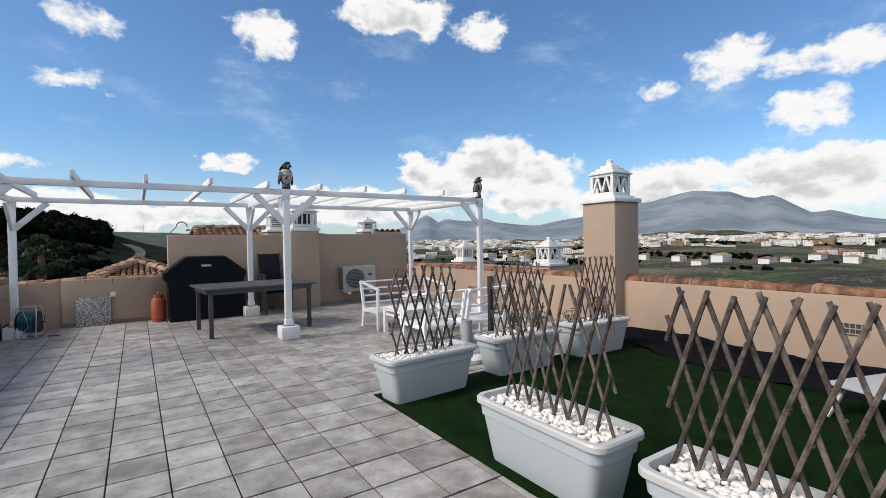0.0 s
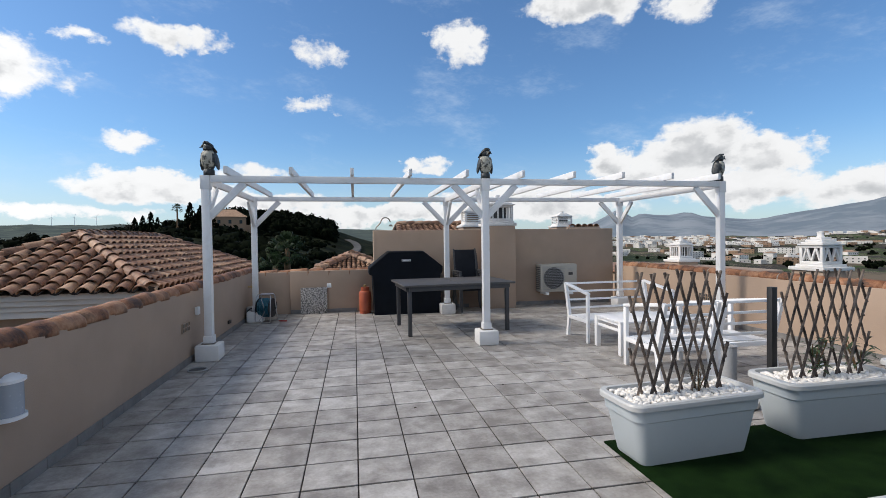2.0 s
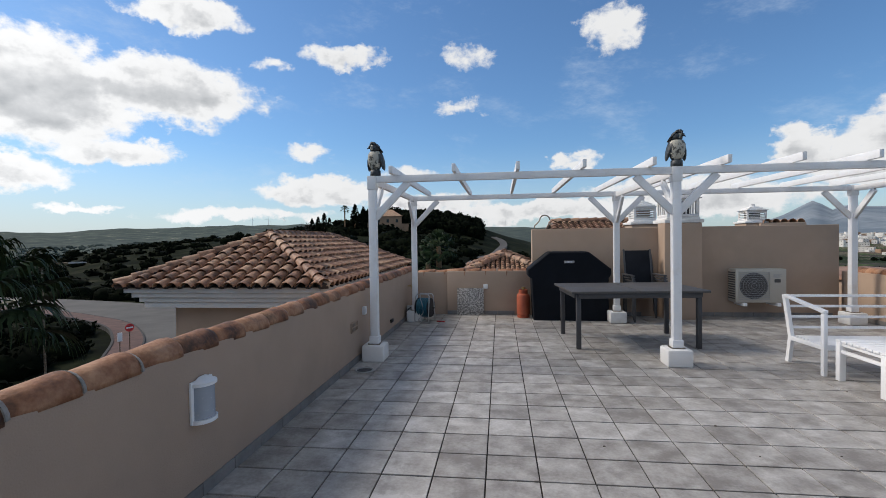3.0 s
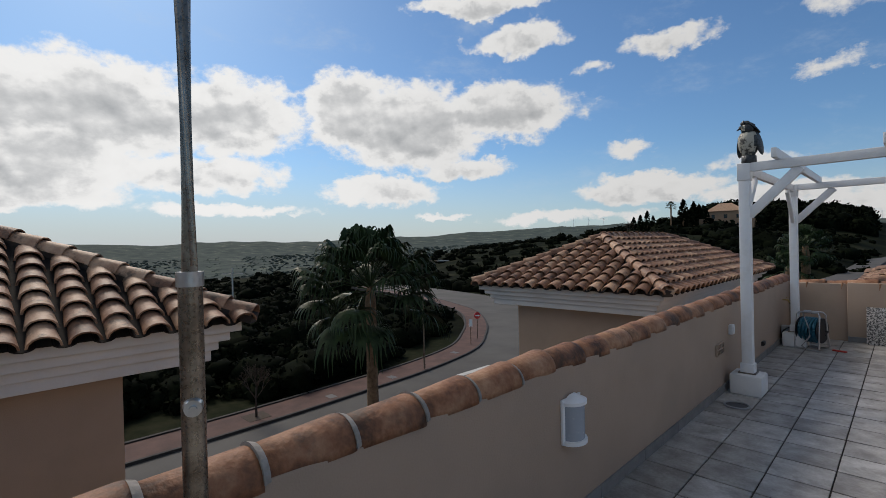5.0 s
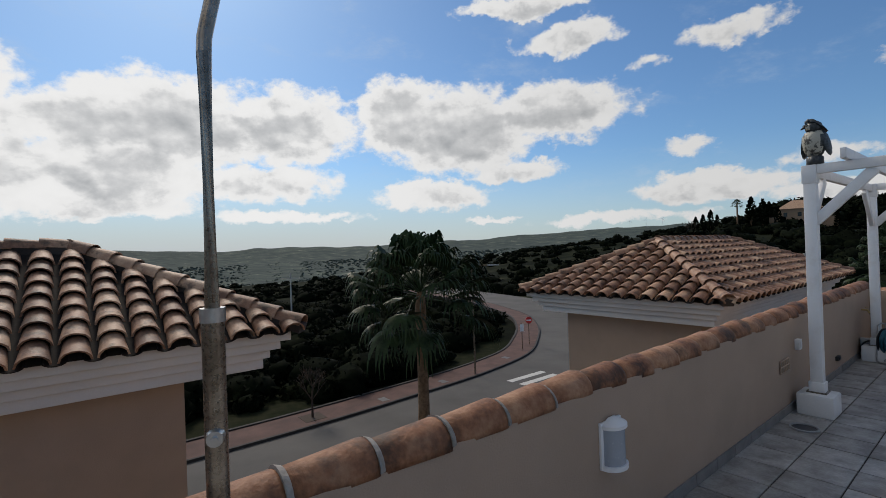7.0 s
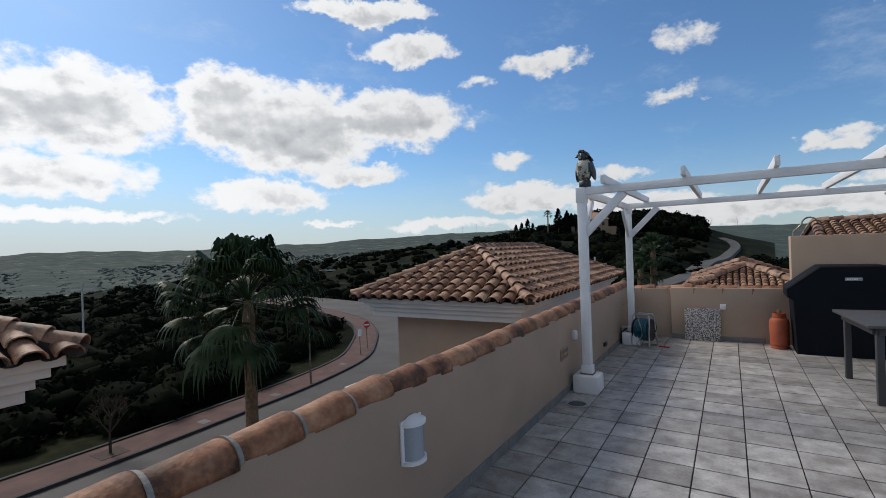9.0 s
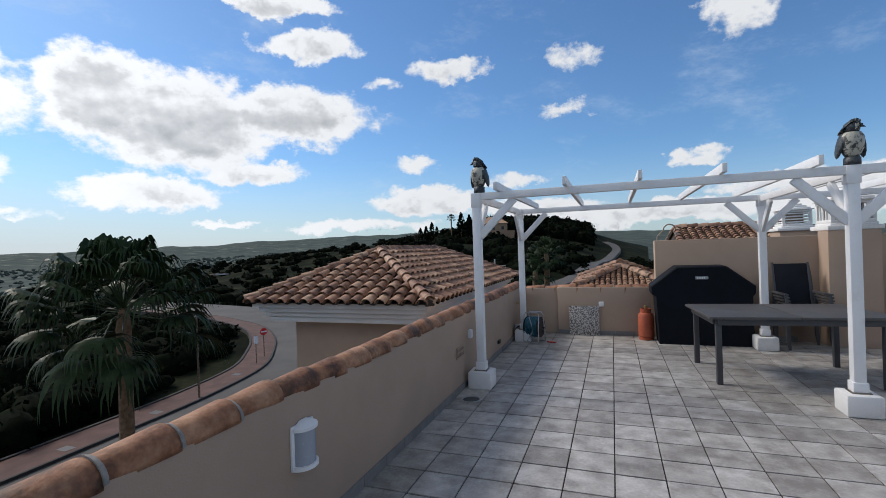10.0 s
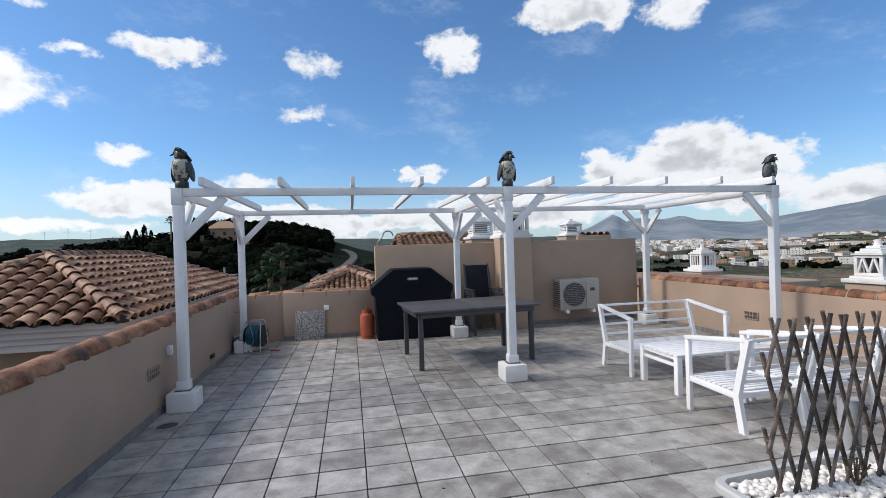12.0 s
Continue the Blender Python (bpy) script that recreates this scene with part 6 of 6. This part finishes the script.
def street_lamp(at, h):
    ob = thing("street_lamp", "slim grey street lamp on the red footway", "street lamp", at, 0, "street lamps")
    bm = bm_new()
    rod(bm, (0, 0, 0), (0, 0, h), 0.07, 0.04, 8)
    part("post", bm, "steel", ob)
    bm = bm_new()
    tube(bm, [(0, 0, h - 0.9), (0.5, 0.3, h - 0.78), (1.1, 0.7, h - 0.74)], 0.035, 7)
    part("arm", bm, "steel", ob)
    bm = bm_new()
    loft(bm, [[(1.0, 0.6, h - 0.80), (1.1, 0.75, h - 0.80), (1.1, 0.75, h - 0.70), (1.0, 0.6, h - 0.70)], [(1.6, 0.95, h - 0.78), (1.7, 1.1, h - 0.78), (1.7, 1.1, h - 0.72), (1.6, 0.95, h - 0.72)]])
    part("lantern", bm, "grey_plastic", ob)


street_lamp((-25.45, 24.4, ROADZ + 0.13), 8.6)


def bare_tree(at, h, seed):
    r = random.Random(seed)
    ob = thing("bare_tree", "leafless young street tree in a pavement pit", "tree", at, 0, "street trees")
    bm = bm_new()

    def grow(p, d, length, rad, level):
        q = p + d * length
        rod(bm, p, q, rad, rad * 0.7, 5)
        if level < 5:
            for _ in range(3 if level else 5):
                nd = (d + Vector((r.uniform(-1, 1), r.uniform(-1, 1), r.uniform(-0.2, 0.7))) * 0.75).normalized()
                grow(q, nd, length * r.uniform(0.55, 0.8), rad * 0.62, level + 1)
    grow(Vector((0, 0, 0)), Vector((0, 0, 1)), h * 0.3, 0.07, 0)
    part("branch_crown", bm, "soil", ob)
    bm = bm_new()
    box(bm, -0.6, -0.6, 0.0, 0.6, 0.6, 0.012)
    part("tree_pit", bm, "soil", ob)


bare_tree((-25.3, 12.0, ROADZ + 0.131), 3.2, 4)
x, y = polar(113.2, 180)
bare_tree((x, y, ground_at(x, y)), 8, 6)
for k in range(3):
    bm = bm_new()
    box(bm, -22.9 + k * 1.1, 25.0, ROADZ + 0.002, -22.4 + k * 1.1, 28.6, ROADZ + 0.008, 0.0)
    part("crossing_stripe", bm, "paint_line", None, "worn white crossing stripe", kind="structure")
for k, y0 in enumerate((2.0, 7.0, 12.0, 17.5)):
    bm = bm_new()
    box(bm, -20.2, y0, ROADZ + 0.002, -20.05, y0 + 3.0, ROADZ + 0.008)
    part("lane_line", bm, "paint_line", None, "worn white lane line", kind="structure")
for k, (x, y) in enumerate(((-25.2, 16.5), (-25.6, 21.5), (-27.3, 29.5))):
    bm = bm_new()
    box(bm, -0.35, -0.25, 0, 0.35, 0.25, 0.006)
    ob = part("manhole_cover", bm, "ac_dark", None, "dark manhole cover in the red footway", kind="structure")
    ob.location = (x, y, ROADZ + 0.131)


def turbine(az, r, h):
    x, y = polar(az, r)
    ob = thing("wind_turbine", "white wind turbine on the far ridge", "wind turbine", (x, y, ground_at(x, y)), az - 90, "wind turbines")
    bm = bm_new()
    rod(bm, (0, 0, 0), (0, 0, h), h * 0.03, h * 0.018, 8)
    part("tower", bm, "white", ob)
    for k in range(3):
        a = radians(90 + 120 * k + az * 7)
        bm = bm_new()
        rod(bm, (0, -1, h), (h * 0.55 * math.cos(a), -1, h + h * 0.55 * math.sin(a)), h * 0.018, h * 0.006, 5)
        part("blade", bm, "white", ob)


for az in (119.3, 117.6, 115.9, 91.6, 89.3):
    turbine(az, 2900, 36)


def power_pole(az, r, h):
    x, y = polar(az, r)
    ob = thing("utility_pole", "wooden utility pole with crossarm among the scrub", "utility pole", (x, y, ground_at(x, y)), az)
    bm = bm_new()
    rod(bm, (0, 0, 0), (0, 0, h), 0.12, 0.09, 8)
    part("pole", bm, "mortar", ob)
    bm = bm_new()
    box(bm, -0.05, -1.4, h - 0.9, 0.05, 1.4, h - 0.8)
    part("crossarm", bm, "mortar", ob)


for az, r, h in ((158.5, 75, 8), (103.5, 62, 7.0), (110.0, 60, 7.5)):
    power_pole(az, r, h)

# ---- floor tiles and skirting, last ----
def lay_floor():
    g, h = 0.0045, 0.0075
    bm = bm_new()
    box(bm, -TILE / 2 + g, -TILE_Y / 2 + h, -0.010, TILE / 2 - g, TILE_Y / 2 - h, 0.0, 0.0025)
    me = bpy.data.meshes.new("tile")
    bm.to_mesh(me)
    bm.free()
    me.materials.append(M["tile"])
    rnd = random.Random(4)
    verts, faces, count = [], [], 0
    for i in range(-7, 20):
        for j in range(-25, 20):
            x0, y0 = TX + i * TILE, TY + j * TILE_Y
            x1, y1 = x0 + TILE, y0 + TILE_Y
            if x1 <= XW + 0.01 or x0 >= XE - 0.01 or y1 <= YS or y0 >= YN + 0.05 or (x0 > 1.87 and y1 < 3.90):
                continue
            z = rnd.uniform(-0.0012, 0.0012)
            whole = x0 > XW and x1 < XE and y1 < YN
            if whole and x1 < 2.2 and 1.2 < y0 < 8.4 and count < 300:
                put_mesh("tile", me, floor, pose((x0 + x1) / 2, (y0 + y1) / 2, z, rnd.uniform(-0.15, 0.15), rnd.uniform(-0.15, 0.15), rnd.uniform(-0.2, 0.2)))
                count += 1
                continue
            a, b, c, d = max(x0, XW) + g, max(y0, YS) + h, min(x1, XE) - g, min(y1, YN + 0.05) - h
            if c - a < 0.02 or d - b < 0.02:
                continue
            k, e = len(verts), 0.0025
            verts += [(a, b, z - 0.01), (c, b, z - 0.01), (c, d, z - 0.01), (a, d, z - 0.01), (a, b, z - e), (c, b, z - e), (c, d, z - e), (a, d, z - e), (a + e, b + e, z), (c - e, b + e, z), (c - e, d - e, z), (a + e, d - e, z)]
            for s in (0, 4):
                faces += [[k + s + q, k + s + (q + 1) % 4, k + s + 4 + (q + 1) % 4, k + s + 4 + q] for q in range(4)]
            faces.append([k + 8, k + 9, k + 10, k + 11])
    joined = bpy.data.meshes.new("far_tiles")
    joined.from_pydata(verts, [], faces)
    joined.materials.append(M["tile_joined"])
    ob = new("far_tiles", joined)
    ob.parent = floor
    tagged(ob, "grey terrace tiles", kind="stuff")


lay_floor()


def skirting(parent, a, b, out):
    """Tiles 8 cm high along a wall from a to b; out points into the terrace."""
    a, b, out = Vector(a), Vector(b), Vector(out)
    d = (b - a).normalized()
    n = int((b - a).length / TILE)
    bm = bm_new()
    box(bm, -TILE / 2 + 0.004, -0.001, 0.001, TILE / 2 - 0.004, 0.012, 0.078, 0.002)
    me = bpy.data.meshes.new("skirting_tile")
    bm.to_mesh(me)
    bm.free()
    me.materials.append(M["skirt"])
    for k in range(n):
        p = a + d * (k + 0.5) * TILE
        m = Matrix((d, out, Vector((0, 0, 1)))).transposed().to_4x4()
        m.translation = p
        put_mesh("skirting_tile", me, parent, m)


skirting(wall_west, (XW, 0.0, 0), (XW, YN, 0), (1, 0, 0))
skirting(wall_north, (-1.15, YN, 0), (0.5, YN, 0), (0, -1, 0))
skirting(wall_east, (XE, 4.9, 0), (XE, YN - 0.1, 0), (-1, 0, 0))
skirting(box_wall, (0.55, 10.65, 0), (2.8, 10.65, 0), (0, -1, 0))
skirting(box_wall, (3.52, 10.65, 0), (5.9, 10.65, 0), (0, -1, 0))
